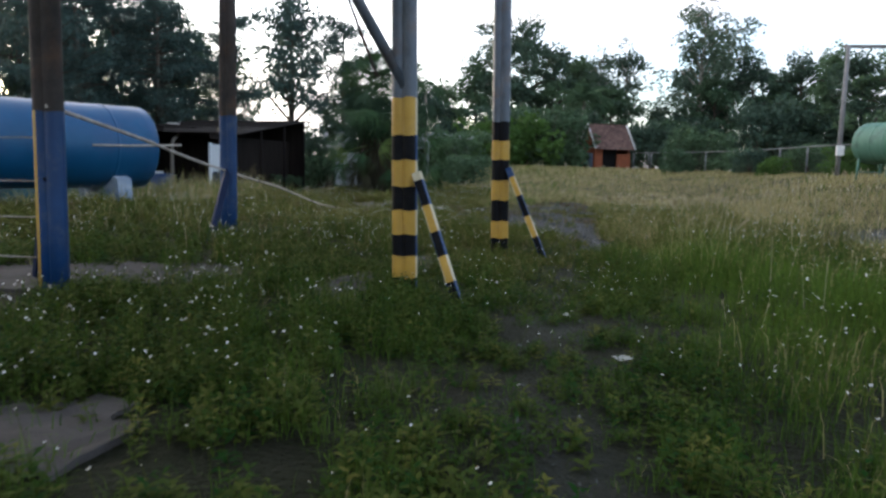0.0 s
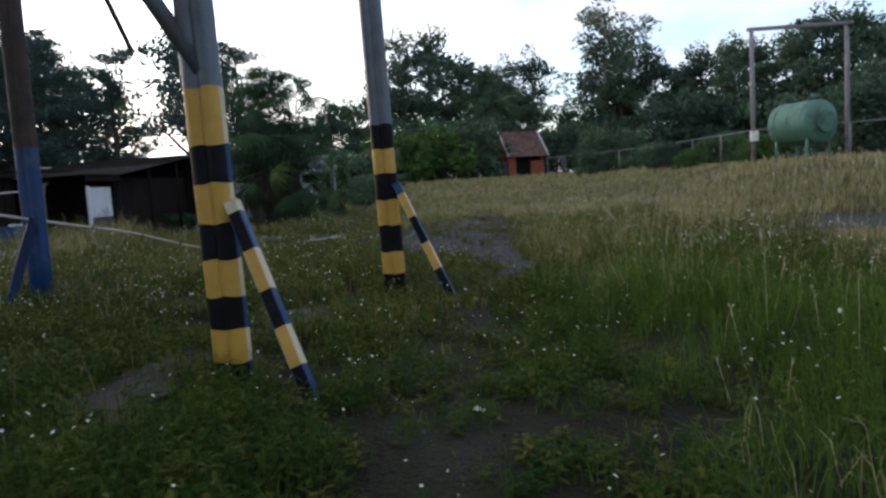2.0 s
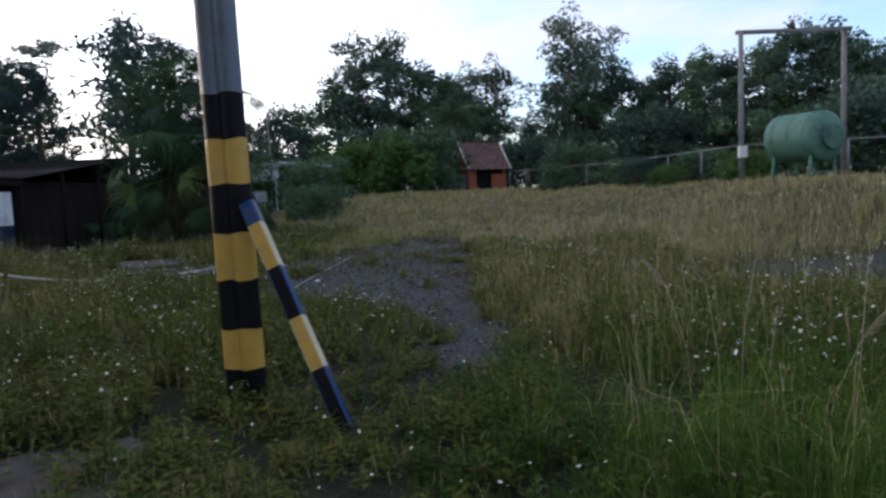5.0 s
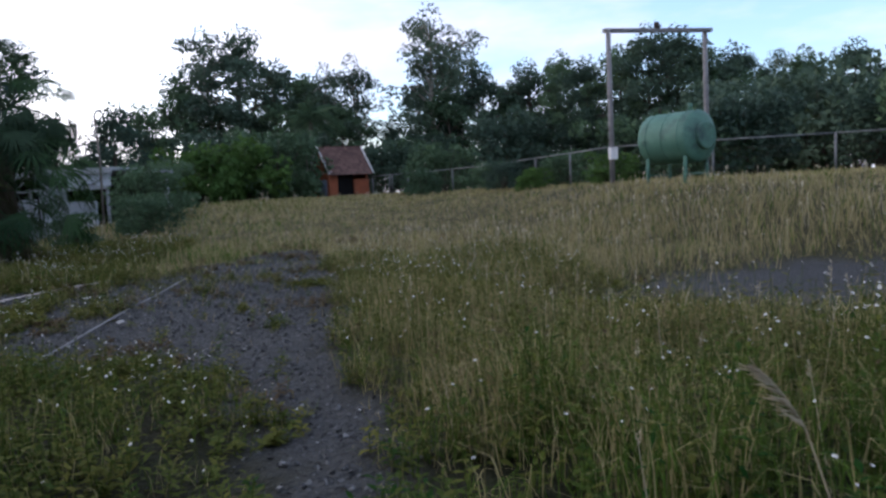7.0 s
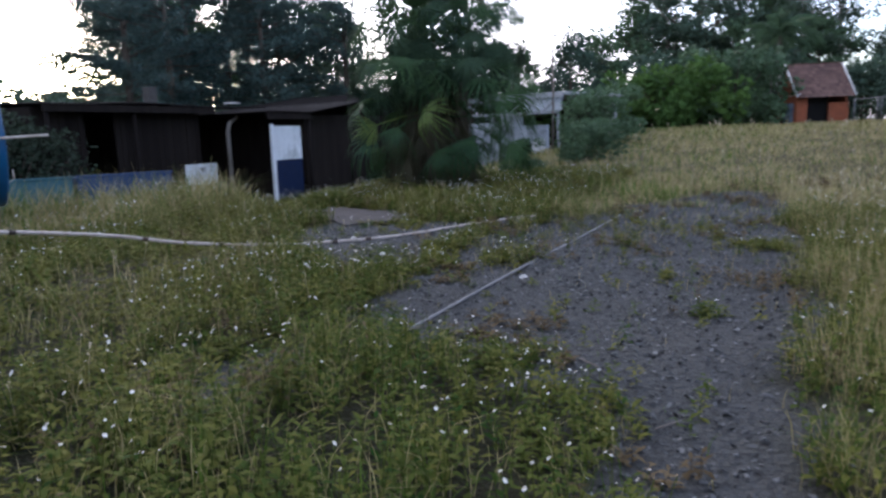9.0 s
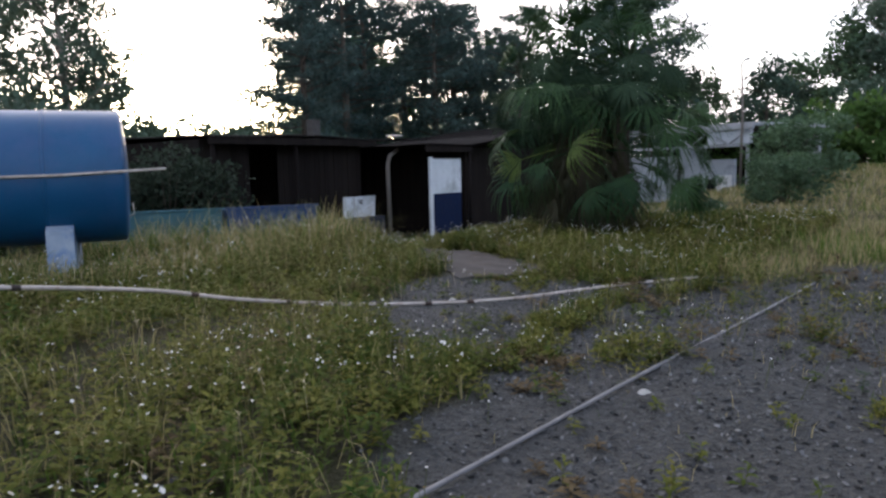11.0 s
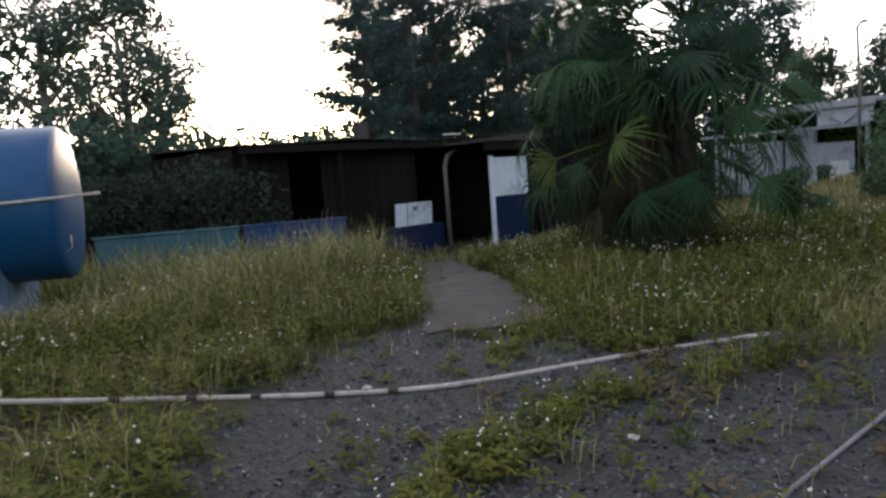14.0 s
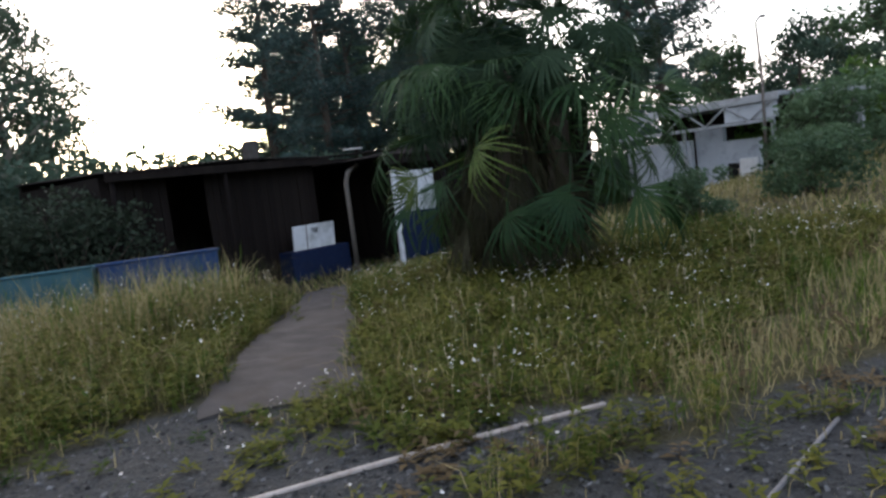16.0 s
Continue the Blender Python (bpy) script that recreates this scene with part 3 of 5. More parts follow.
hose_line = [(-4.0, 6.0, 1.64), (-4.35, 8.0, 1.42), (-4.6, 9.6, 1.20), (-4.95, 12.0, 0.92), (-5.12, 13.9, 0.69), (-5.24, 15.5, 0.43), (-5.08, 16.4, 0.22), (-4.69, 17.3, 0.065),
             (-4.1, 17.95, 0.02), (-3.47, 18.65, 0.0), (-2.83, 19.85, 0.0), (-2.26, 21.04, 0.0)]
hose_line = [(x, y, max(z, hz(x, y) + 0.02)) for x, y, z in hose_line]
hose = tagged(part("hose", tubem(spline(hose_line, 12), 0.019, 8), M["pipe"]), "long dirty white hose slung from a post to the gravel", "hose")
pts = spline(hose_line, 12)
for i in (40, 52, 66, 78, 84, 90, 97, 103):
    d = (pts[min(i + 1, len(pts) - 1)] - pts[i]).normalized()
    part("joint", tubem([pts[i] - d * 0.04, pts[i] + d * 0.03], 0.023, 8), M["rust_steel"], hose, "dark tape round the hose")
gp = [(-1.30, 13.7), (-1.30, 14.3), (-1.235, 15.6), (-1.17, 17.0), (-1.09, 19.0), (-1.0, 21.3)]
tagged(part("ground_pipe", tubem(spline([(x, y, hz(x, y) + 0.010) for x, y in gp], 6), 0.0125, 8), M["metal_pipe"]),
       "thin grey pipe lying straight across the gravel", "pipe")


# ---- blue tank ----
def dished(L, R, d=1.0):
    h = L / 2
    cap = [(0.26, 0.02), (0.25, 0.3), (0.20, 0.6), (0.10, 0.85), (0.02, 0.97)]
    return ([(-h - a * R * d, r * R) for a, r in cap] + [(-h + 0.03, R), (-h + 0.3, R), (0, R), (h - 0.3, R), (h - 0.03, R)]
            + [(h + a * R * d, r * R) for a, r in cap[::-1]])


TR = 1.08
tank = empty("blue_tank", pose(-12.48, 15.90, 1.44, 0, 0, 62), "large glossy blue horizontal storage tank on concrete cradles", "tank")
part("shell", lathe(bmesh.new(), dished(6.0, TR, 0.3), 48), M["tank_blue"], tank)
for x in (-1.5, 0.3, 1.9):
    bm = bmesh.new()
    lathe(bm, [(x - 0.03, TR), (x - 0.028, TR + 0.012), (x + 0.028, TR + 0.012), (x + 0.03, TR)], 48)
    part("weld_band", bm, M["tank_blue"], tank)
part("pipe_rod", tubem([(1.2, -1.11, 0.02), (2.1, -1.12, 0.03), (3.62, -1.10, 0.10)], 0.022, 8), M["pipe"], tank, "thin pale rod along the tank's side")
part("valve", tubem([(2.98, -0.62, -0.70), (3.12, -0.62, -0.60), (3.11, -0.62, -0.44)], 0.012, 6), M["pipe"], tank, "small bent pale valve pipe")
bm = tubem([(-1.0, 0, TR - 0.02), (-1.0, 0, TR + 0.18)], 0.22, 20)
part("manhole", bm, M["tank_blue"], tank)


def cradle(dx, label):
    m = pose(-12.48, 15.90, 0, 0, 0, 62)
    c = m @ Vector((dx, 0, 0))
    z0 = hz(c.x, c.y) - 0.1
    bm = bmesh.new()
    top = []
    for k in range(13):
        y = -0.95 + 1.9 * k / 12
        top.append((y, 1.44 - math.sqrt((TR + 0.004) ** 2 - min(abs(y), 0.93) ** 2 * 0.999) if abs(y) < 0.93 else 1.0))
    prof = [(-1.12, z0), (-1.0, 0.62)] + [(y, max(z, 0.35)) for y, z in top if abs(y) < 0.9] + [(1.0, 0.62), (1.12, z0)]
    va = [bm.verts.new((dx - 0.19, y, z)) for y, z in prof]
    vb = [bm.verts.new((dx + 0.19, y, z)) for y, z in prof]
    bm.faces.new(va)
    bm.faces.new(vb[::-1])
    for k in range(len(prof)):
        bm.faces.new((va[k], vb[k], vb[(k + 1) % len(prof)], va[(k + 1) % len(prof)]))
    bmesh.ops.recalc_face_normals(bm, faces=bm.faces)
    ob = part("tank_cradle", bm, M["concrete_blue"])
    ob.matrix_basis = m
    return tagged(ob, label, "cradle", "cradles under the blue tank")


cradle(2.05, "pale concrete cradle stained with blue paint")
cradle(-1.9, "pale concrete cradle stained with blue paint")


# ---- green tank, pole frame and fence ----
gt = empty("green_tank", pose(10.75, 25.9, 2.30, 0, 0, -68), "faded green horizontal tank on thin steel legs", "tank")
part("shell", lathe(bmesh.new(), dished(1.45, 0.67), 32), M["tank_green"], gt)
for x in (-0.5, 0.0, 0.5):
    part("weld_band", lathe(bmesh.new(), [(x - 0.03, 0.665), (x - 0.025, 0.682), (x + 0.025, 0.682), (x + 0.03, 0.665)], 32), M["tank_green"], gt)
part("manhole", lathe(bmesh.new(), [(0.86, 0.36), (0.955, 0.36), (0.965, 0.31), (0.955, 0.26)], 24), M["tank_green"], gt, "round manhole in the tank's end")
part("filler_cap", tubem([(0.45, 0, 0.68), (0.45, 0, 0.86)], 0.06, 12), M["tank_green"], gt)
part("lifting_eye", tubem([(-0.5, 0, 0.70), (-0.5, 0.05, 0.82), (-0.5, -0.03, 0.84), (-0.5, -0.05, 0.71)], 0.018, 6), M["rust_steel"], gt)
for sx in (-0.6, 0.6):
    for sy in (-0.42, 0.42):
        part("leg", tubem([(sx, sy, -0.45), (sx, sy * 1.1, -1.35)], 0.045, 8), M["tank_green"], gt)
    part("crossbar", tubem([(sx, -0.44, -0.95), (sx, 0.44, -0.95)], 0.025, 6), M["tank_green"], gt)

pf = empty("pole_frame", pose(0, 0, 0), "two tall grey poles joined by a top bar", "pole frame")
zt = 6.08
part("pole", tubem([(10.82, 30.05, hz(10.82, 30.05) - 0.1), (10.82, 30.05, 3.5), (10.82, 30.05, zt)], [0.085, 0.085, 0.075], 10), M["metal_pipe"], pf)
part("pole", tubem([(14.35, 30.3, hz(14.35, 30.3) - 0.1), (14.35, 30.3, 3.5), (14.35, 30.3, zt)], [0.085, 0.085, 0.075], 10), M["metal_pipe"], pf)
part("crossbar", boxm((10.7, 30.07, zt - 0.10), (14.5, 30.23, zt + 0.02), 0.01), M["metal_pipe"], pf)
part("insulator", tubem([(12.55, 30.15, zt), (12.55, 30.15, zt + 0.22)], [0.11, 0.08], 10), M["rust_steel"], pf)
part("meter_box", boxm((10.66, 29.80, 1.95), (10.92, 29.97, 2.33), 0.015), M["white"], pf, "small white meter box on the pole")

fence_line = [(5.7, 55.5), (7.2, 50), (9.0, 46), (10.6, 42), (10.95, 38), (10.95, 34), (11.2, 31), (14.0, 29.4), (17.5, 28.2), (22, 26.8), (28, 25)]
fence = empty("fence", pose(0, 0, 0), "weathered rail fence with pale posts and wire mesh", "fence")
for a, b in zip(fence_line, fence_line[1:]):
    d = math.hypot(b[0] - a[0], b[1] - a[1])
    n = max(1, round(d / 3.3))
    for k in range(n):
        x, y = a[0] + (b[0] - a[0]) * k / n, a[1] + (b[1] - a[1]) * k / n
        part("post", tubem([(x, y, hz(x, y) - 0.1), (x, y, hz(x, y) + 1.28)], 0.04, 7), M["fence_pipe"], fence)
        if k % 2:
            part("post", tubem([(x + 0.16, y - 0.1, hz(x, y) - 0.1), (x + 0.16, y - 0.1, hz(x, y) + 1.24)], 0.035, 7), M["fence_pipe"], fence)
    za, zb = hz(*a) + 1.26, hz(*b) + 1.26
    part("rail", tubem([(*a, za), (*b, zb)], 0.026, 6), M["fence_pipe"], fence)
    for h in (0.3, 0.6, 0.9):
        part("wire", tubem([(*a, za - h), (*b, zb - h)], 0.006, 4), M["rust_steel"], fence)


# ---- small hut ----
def hut():
    x0, y0 = 3.75, 57.6
    z0 = hz(x0, y0)
    e = empty("hut", pose(x0, y0, z0, 0, 0, 22), "small orange brick hut with a steep clay tile roof", "hut")
    W, D, E, R = 1.45, 1.3, 1.75, 3.4
    for name, lo, hi in (("wall", (-W, -D, -0.2), (-0.85, -D + 0.14, E)), ("wall", (0.35, -D, -0.2), (W, -D + 0.14, 1.15)),
                         ("wall", (-W, D - 0.14, -0.2), (W, D, E)), ("lintel", (-0.85, -D, 1.62), (W, -D + 0.14, E))):
        part(name, boxm(lo, hi), M["orange"], e)
    for sx in (-1, 1):
        bm = bmesh.new()
        prof = [(-D + 0.15, -0.2), (D - 0.15, -0.2), (D - 0.15, E), (0, R - 0.25), (-D + 0.15, E)]
        a = [bm.verts.new((sx * W, y, z)) for y, z in prof]
        b = [bm.verts.new((sx * (W - 0.14), y, z)) for y, z in prof]
        bm.faces.new(a)
        bm.faces.new(b[::-1])
        for k in range(5):
            bm.faces.new((a[k], b[k], b[(k + 1) % 5], a[(k + 1) % 5]))
        bmesh.ops.recalc_face_normals(bm, faces=bm.faces)
        part("gable_wall", bm, M["orange"], e)
    # closed panel, the doorway's inner shade is put into its colour
    part("door", boxm((-0.85, -D + 0.3, -0.1), (0.45, -D + 0.34, 1.62)), M["opening_shade"], e, "panel coloured near-black as the shade inside the doorway")
    part("graffiti", boxm((-W - 0.012, -0.9, 0.1), (-W - 0.002, 0.4, 1.2)), M["concrete_blue"], e, "blue and white paint daubed on the wall")
    roof = part("roof", boxm((-W - 0.3, -0.02, R - 0.16), (W + 0.3, 0.02, R - 0.06)), M["dark_wood"], e)
    slope = math.atan2(R - E + 0.25, D + 0.4)
    Ls = math.hypot(R - E + 0.25, D + 0.4)
    tile = bmesh.new()
    box(tile, (-0.105, -0.19, -0.012), (0.105, 0.19, 0.012), None, 0.0)
    tme = bpy.data.meshes.new("roof_tile")
    tile.to_mesh(tme)
    tile.free()
    tme.materials.append(M["roof_tile"])
    rng = random.Random(4)
    for side in (-1, 1):
        for i in range(10):
            for j in range(15):
                ob = new("roof_tile", tme)
                ob.parent = roof
                d = (i + 0.5) / 10 * Ls
                y, z = side * d * math.cos(slope), R - d * math.sin(slope)
                ob.matrix_basis = pose(-W - 0.14 + (j + 0.5) * (2 * W + 0.28) / 15, y, z + rng.uniform(0, 0.012), -side * math.degrees(slope) + side * 3, rng.uniform(-2, 2), rng.uniform(-2, 2))
    for sx in (-1, 1):
        for side in (-1, 1):
            bm = tubem([(sx * (W + 0.17), 0, R + 0.02), (sx * (W + 0.17), side * (D + 0.42), R + 0.02 - Ls * math.sin(slope))], 0.055, 4)
            part("bargeboard", bm, M["white"], e, "pale grey bargeboard")
    part("rafter", boxm((-W, -D - 0.3, E - 0.16), (-W + 0.08, D + 0.3, E - 0.05)), M["white"], e)
    return e


hut()
for px_, hh in ((1.55, 3.9), (1.9, 4.6)):
    pp = empty("thin_pole", pose(px_, 57.2, hz(px_, 57.2)), "thin bare grey pole beside the hut", "pole", "thin poles by the hut")
    part("pole", tubem([(0, 0, -0.1), (0.03, 0, hh * 0.5), (-0.05, 0, hh)], [0.05, 0.045, 0.03], 6), M["wood"], pp)


# ---- long dark shed ----
def corrugated(x0, x1, y0, y1, z_at, amp=0.03, pitch=0.18):
    """A wavy sheet roof; z_at gives the height at a place."""
    bm = bmesh.new()
    ny = max(8, int(abs(y1 - y0) / pitch * 4))
    rows = []
    for i, x in enumerate((x0, (x0 + x1) / 2, x1)):
        rows.append([(x, y0 + (y1 - y0) * k / ny) for k in range(ny + 1)])
    top = [[bm.verts.new((x, y, z_at(x, y) + amp * math.sin(2 * math.pi * (y - y0) / pitch))) for x, y in r] for r in rows]
    low = [[bm.verts.new((x, y, z_at(x, y) - 0.02 + amp * math.sin(2 * math.pi * (y - y0) / pitch))) for x, y in r] for r in rows]
    for g in (top, low):
        for i in range(2):
            for k in range(ny):
                bm.faces.new((g[i][k], g[i + 1][k], g[i + 1][k + 1], g[i][k + 1]))
    for i in (0, 2):
        for k in range(ny):
            bm.faces.new((top[i][k], top[i][k + 1], low[i][k + 1], low[i][k]))
    bmesh.ops.recalc_face_normals(bm, faces=bm.faces)
    return bm


SF, SG = -19.6, -1.35
shed = empty("shed", pose(0, 0, 0), "long low shed, boards and corrugated roof coloured near-black as if in shade", "shed")
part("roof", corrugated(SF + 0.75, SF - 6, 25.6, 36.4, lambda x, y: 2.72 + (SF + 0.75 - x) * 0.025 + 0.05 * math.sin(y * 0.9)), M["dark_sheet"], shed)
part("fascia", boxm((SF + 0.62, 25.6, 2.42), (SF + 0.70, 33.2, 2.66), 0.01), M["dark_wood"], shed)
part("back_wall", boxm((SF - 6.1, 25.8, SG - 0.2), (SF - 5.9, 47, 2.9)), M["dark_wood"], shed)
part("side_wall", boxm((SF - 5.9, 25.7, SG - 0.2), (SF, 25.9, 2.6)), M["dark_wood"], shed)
plank = boxm((-0.02, -0.118, 0), (0.02, 0.118, 1.0))
pme = bpy.data.meshes.new("plank")
plank.to_mesh(pme)
plank.free()
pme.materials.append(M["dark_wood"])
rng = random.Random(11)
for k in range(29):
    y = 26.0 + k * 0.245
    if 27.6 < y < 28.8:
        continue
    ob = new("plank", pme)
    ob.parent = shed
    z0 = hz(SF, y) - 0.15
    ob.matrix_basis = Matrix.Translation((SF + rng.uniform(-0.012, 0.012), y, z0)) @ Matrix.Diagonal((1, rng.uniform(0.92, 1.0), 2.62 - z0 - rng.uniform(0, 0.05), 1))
for y in (25.8, 29.2):
    part("post", tubem([(SF + 0.55, y, hz(SF, y) - 0.2), (SF + 0.56, y, 2.5)], 0.07, 8), M["dark_wood"], shed)
part("post", tubem([(-18.75, 33.7, hz(-18.7, 33.7) - 0.2), (-18.75, 33.66, 1.7), (-18.75, 33.8, 2.05), (-18.75, 34.3, 2.3)], 0.085, 8), M["wood"], shed, "grey bent wooden post")
part("chimney", boxm((SF - 0.25, 30.45, 2.6), (SF + 0.1, 30.85, 3.4), 0.02), M["concrete"], shed, "short pale concrete chimney")
part("roof_patch", boxm((SF + 0.3, 34.2, 2.86), (SF + 0.72, 34.75, 2.90), 0.01), M["white"], shed, "loose white sheet on the roof edge")

wing = empty("shed_wing", pose(0, 0, 0), "open-fronted dark wing of the shed under a rising roof", "shed")
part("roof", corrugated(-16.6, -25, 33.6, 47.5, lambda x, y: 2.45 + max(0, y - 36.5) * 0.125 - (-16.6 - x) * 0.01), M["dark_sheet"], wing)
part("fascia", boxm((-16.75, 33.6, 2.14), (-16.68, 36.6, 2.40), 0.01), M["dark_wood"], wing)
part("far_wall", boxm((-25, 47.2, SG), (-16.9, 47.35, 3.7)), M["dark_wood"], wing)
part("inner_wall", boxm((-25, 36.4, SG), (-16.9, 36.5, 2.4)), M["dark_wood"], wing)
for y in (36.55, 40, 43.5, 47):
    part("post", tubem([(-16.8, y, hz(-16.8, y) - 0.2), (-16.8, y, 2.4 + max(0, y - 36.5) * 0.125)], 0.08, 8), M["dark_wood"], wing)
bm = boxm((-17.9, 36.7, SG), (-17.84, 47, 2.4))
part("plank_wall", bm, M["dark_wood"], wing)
door = empty("shed_door", pose(-17.0, 34.15, 0), "white door panel with a dark blue foot, standing open", "door")
part("upper_panel", boxm((-0.03, 0.16, 0.50), (0.02, 2.05, 1.88), 0.01), M["wall_white"], door, "dull white upper panel")
part("lower_panel", boxm((-0.03, 0.16, -1.1), (0.02, 2.05, 0.495), 0.01), M["navy"], door, "dark blue lower panel")
part("jamb", boxm((-0.06, 0.0, -1.25), (0.06, 0.155, 1.95), 0.01), M["wall_white"], door, "white door jamb")

counter = empty("counter", pose(-18.9, 31.0, 0), "dark blue box counter against the shed", "counter")
part("body", boxm((-0.6, 0.05, -1.5), (0.1, 2.5, -0.32), 0.03), M["navy"], counter)
sign = empty("sign_board", pose(-18.86, 31.2, -0.30, 0, 4, 0), "white board leaning on a blue counter, dark marks on it", "sign")
part("board", boxm((-0.02, 0.0, 0.0), (0.02, 1.72, 0.80), 0.008), M["wall_white"], sign)
part("seam", boxm((0.021, 0.52, 0.0), (0.026, 0.56, 0.80)), M["wood"], sign)
for k, (y, w, z) in enumerate(((0.75, 0.28, 0.62), (0.80, 0.20, 0.56), (0.86, 0.12, 0.50))):
    part("writing_bar", boxm((0.021, y, z), (0.026, y + w, z + 0.04)), M["black"], sign)
part("foot", boxm((-0.03, 0.02, -0.9), (0.03, 0.09, 0.0)), M["wood"], sign)

M["vat_teal"] = mat("faded_teal_plastic", (0.03, 0.085, 0.10), (0.06, 0.14, 0.16), 2, 40, 0.6, 0.1, stain=(0.10, 0.12, 0.10), stain_amount=0.6)


def vat(x, y, L, material, label, a=62):
    z0 = hz(x, y)
    e = empty("vat", pose(x, y, z0, 0, 0, a), label, "vat", "vats in the grass")
    t, h, w = 0.05, 0.53 - z0, 0.5
    for name, lo, hi in (("side", (0, -w, 0), (L, -w + t, h)), ("side", (0, w - t, 0), (L, w, h)), ("end", (0, -w + t, 0), (t, w - t, h)),
                         ("end", (L - t, -w + t, 0), (L, w - t, h)), ("bottom", (t, -w + t, 0), (L - t, w - t, 0.06)), ("rim", (-0.04, -w - 0.04, h), (L + 0.04, -w + t, h + 0.05))):
        part(name, boxm(lo, hi, 0.012), material, e)
    return e


vat(-15.7, 23.75, 2.4, M["blue"], "dark blue rectangular vat half hidden by grass")
vat(-17.2, 20.9, 3.1, M["vat_teal"], "faded teal rectangular vat half hidden by grass")

# ---- white building behind the palm ----
M["wall_pale"] = mat("weathered_pale_wall", (0.30, 0.325, 0.34), (0.48, 0.50, 0.51), 1.5, 30, 0.85, 0.2, stain=(0.14, 0.155, 0.15), stain_amount=0.8)
wb = empty("white_building", pose(-9.2, 44.6, hz(-9.2, 44.6), 0, 0, -18), "derelict white building with an open steel roof frame", "building")
part("wall", boxm((-5.2, 0, -0.4), (-2.2, 0.2, 1.75), 0.01), M["wall_pale"], wb)
part("wall", boxm((-2.2, 0.3, -0.4), (-0.9, 0.5, 2.15), 0.01), M["wall_pale"], wb)
part("wall", boxm((-0.9, 0.1, -0.4), (0.75, 0.3, 1.55), 0.01), M["wall_pale"], wb)
# flat panel on the wall, coloured as the shade of a gap
part("opening", boxm((-0.62, 0.09, -0.2), (-0.12, 0.099, 0.7)), M["opening_shade"], wb, "narrow panel coloured near-black as the shade of an opening")
part("roof_slab", boxm((-5.6, -0.9, 2.86), (2.3, 5, 3.02), 0.02), M["wall_grey"], wb)
part("top_beam", boxm((-5.6, -0.98, 2.74), (2.3, -0.88, 2.88), 0.01), M["wall_grey"], wb)
part("bottom_beam", boxm((-5.4, -0.98, 2.05), (2.1, -0.88, 2.16), 0.01), M["wall_grey"], wb)
part("fascia_panel", boxm((0.1, -0.86, 2.18), (2.2, -0.82, 2.72), 0.01), M["wall_pale"], wb, "weathered pale fascia panel")
for k in range(8):
    x = -5.3 + k * 0.92
    part("truss_bar", tubem([(x, -0.93, 2.14 if k % 2 else 2.76), (x + 0.92, -0.93, 2.76 if k % 2 else 2.14)], 0.035, 6), M["wall_grey"], wb)
for x in (-4.8, -1.9, 1.9):
    part("post", boxm((x - 0.06, -0.75, -0.3), (x + 0.06, -0.63, 2.06), 0.01), M["wall_grey"], wb)
part("low_door", boxm((-0.05, 0.02, -0.2), (0.68, 0.095, 0.85), 0.01), M["white"], wb, "low white door panel")
# added dark wall, its near-black colour gives the shade behind the open front
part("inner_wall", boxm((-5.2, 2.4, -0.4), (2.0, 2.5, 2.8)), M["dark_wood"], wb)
part("back_wall", boxm((-5.2, 4.6, -0.4), (2.0, 4.8, 2.6)), M["wall_grey"], wb)
lp = empty("lamp_pole", pose(-7.6, 42.3, hz(-7.6, 42.3)), "thin grey pole beside the white building", "pole")
part("pole", tubem([(0, 0, -0.1), (0.05, 0, 3.0), (-0.02, 0, 5.0)], [0.06, 0.05, 0.04], 8), M["wood"], lp)
part("lamp_head", tubem([(-0.02, 0, 5.0), (0.1, 0, 5.15), (0.28, 0, 5.15)], [0.04, 0.05, 0.07], 8), M["metal_pipe"], lp)


# ---- trees ----
def leaf_polys(rng, centres, radii, counts, size, flat=0.6, narrow=0.55):
    """Leaf-shaped four-sided faces spread through round clumps."""
    out = []
    for c, r, n in zip(centres, radii, counts):
        d = rng.normal(size=(n, 3))
        d /= np.linalg.norm(d, axis=1)[:, None]
        p = np.asarray(c) + d * (np.asarray(r) * rng.uniform(0.25, 1.0, (n, 1)) ** 0.5)
        u = rng.normal(size=(n, 3)) + d * 0.4
        u /= np.linalg.norm(u, axis=1)[:, None]
        w = np.cross(u, rng.normal(size=(n, 3)))
        w /= np.linalg.norm(w, axis=1)[:, None] + 1e-9
        s = size * rng.uniform(0.6, 1.3, (n, 1))
        nrm = np.cross(u, w)
        out.append(np.stack([p - u * s, p + w * s * narrow + nrm * s * 0.15, p + u * s, p - w * s * narrow + nrm * s * 0.15], 1))
    return np.concatenate(out)


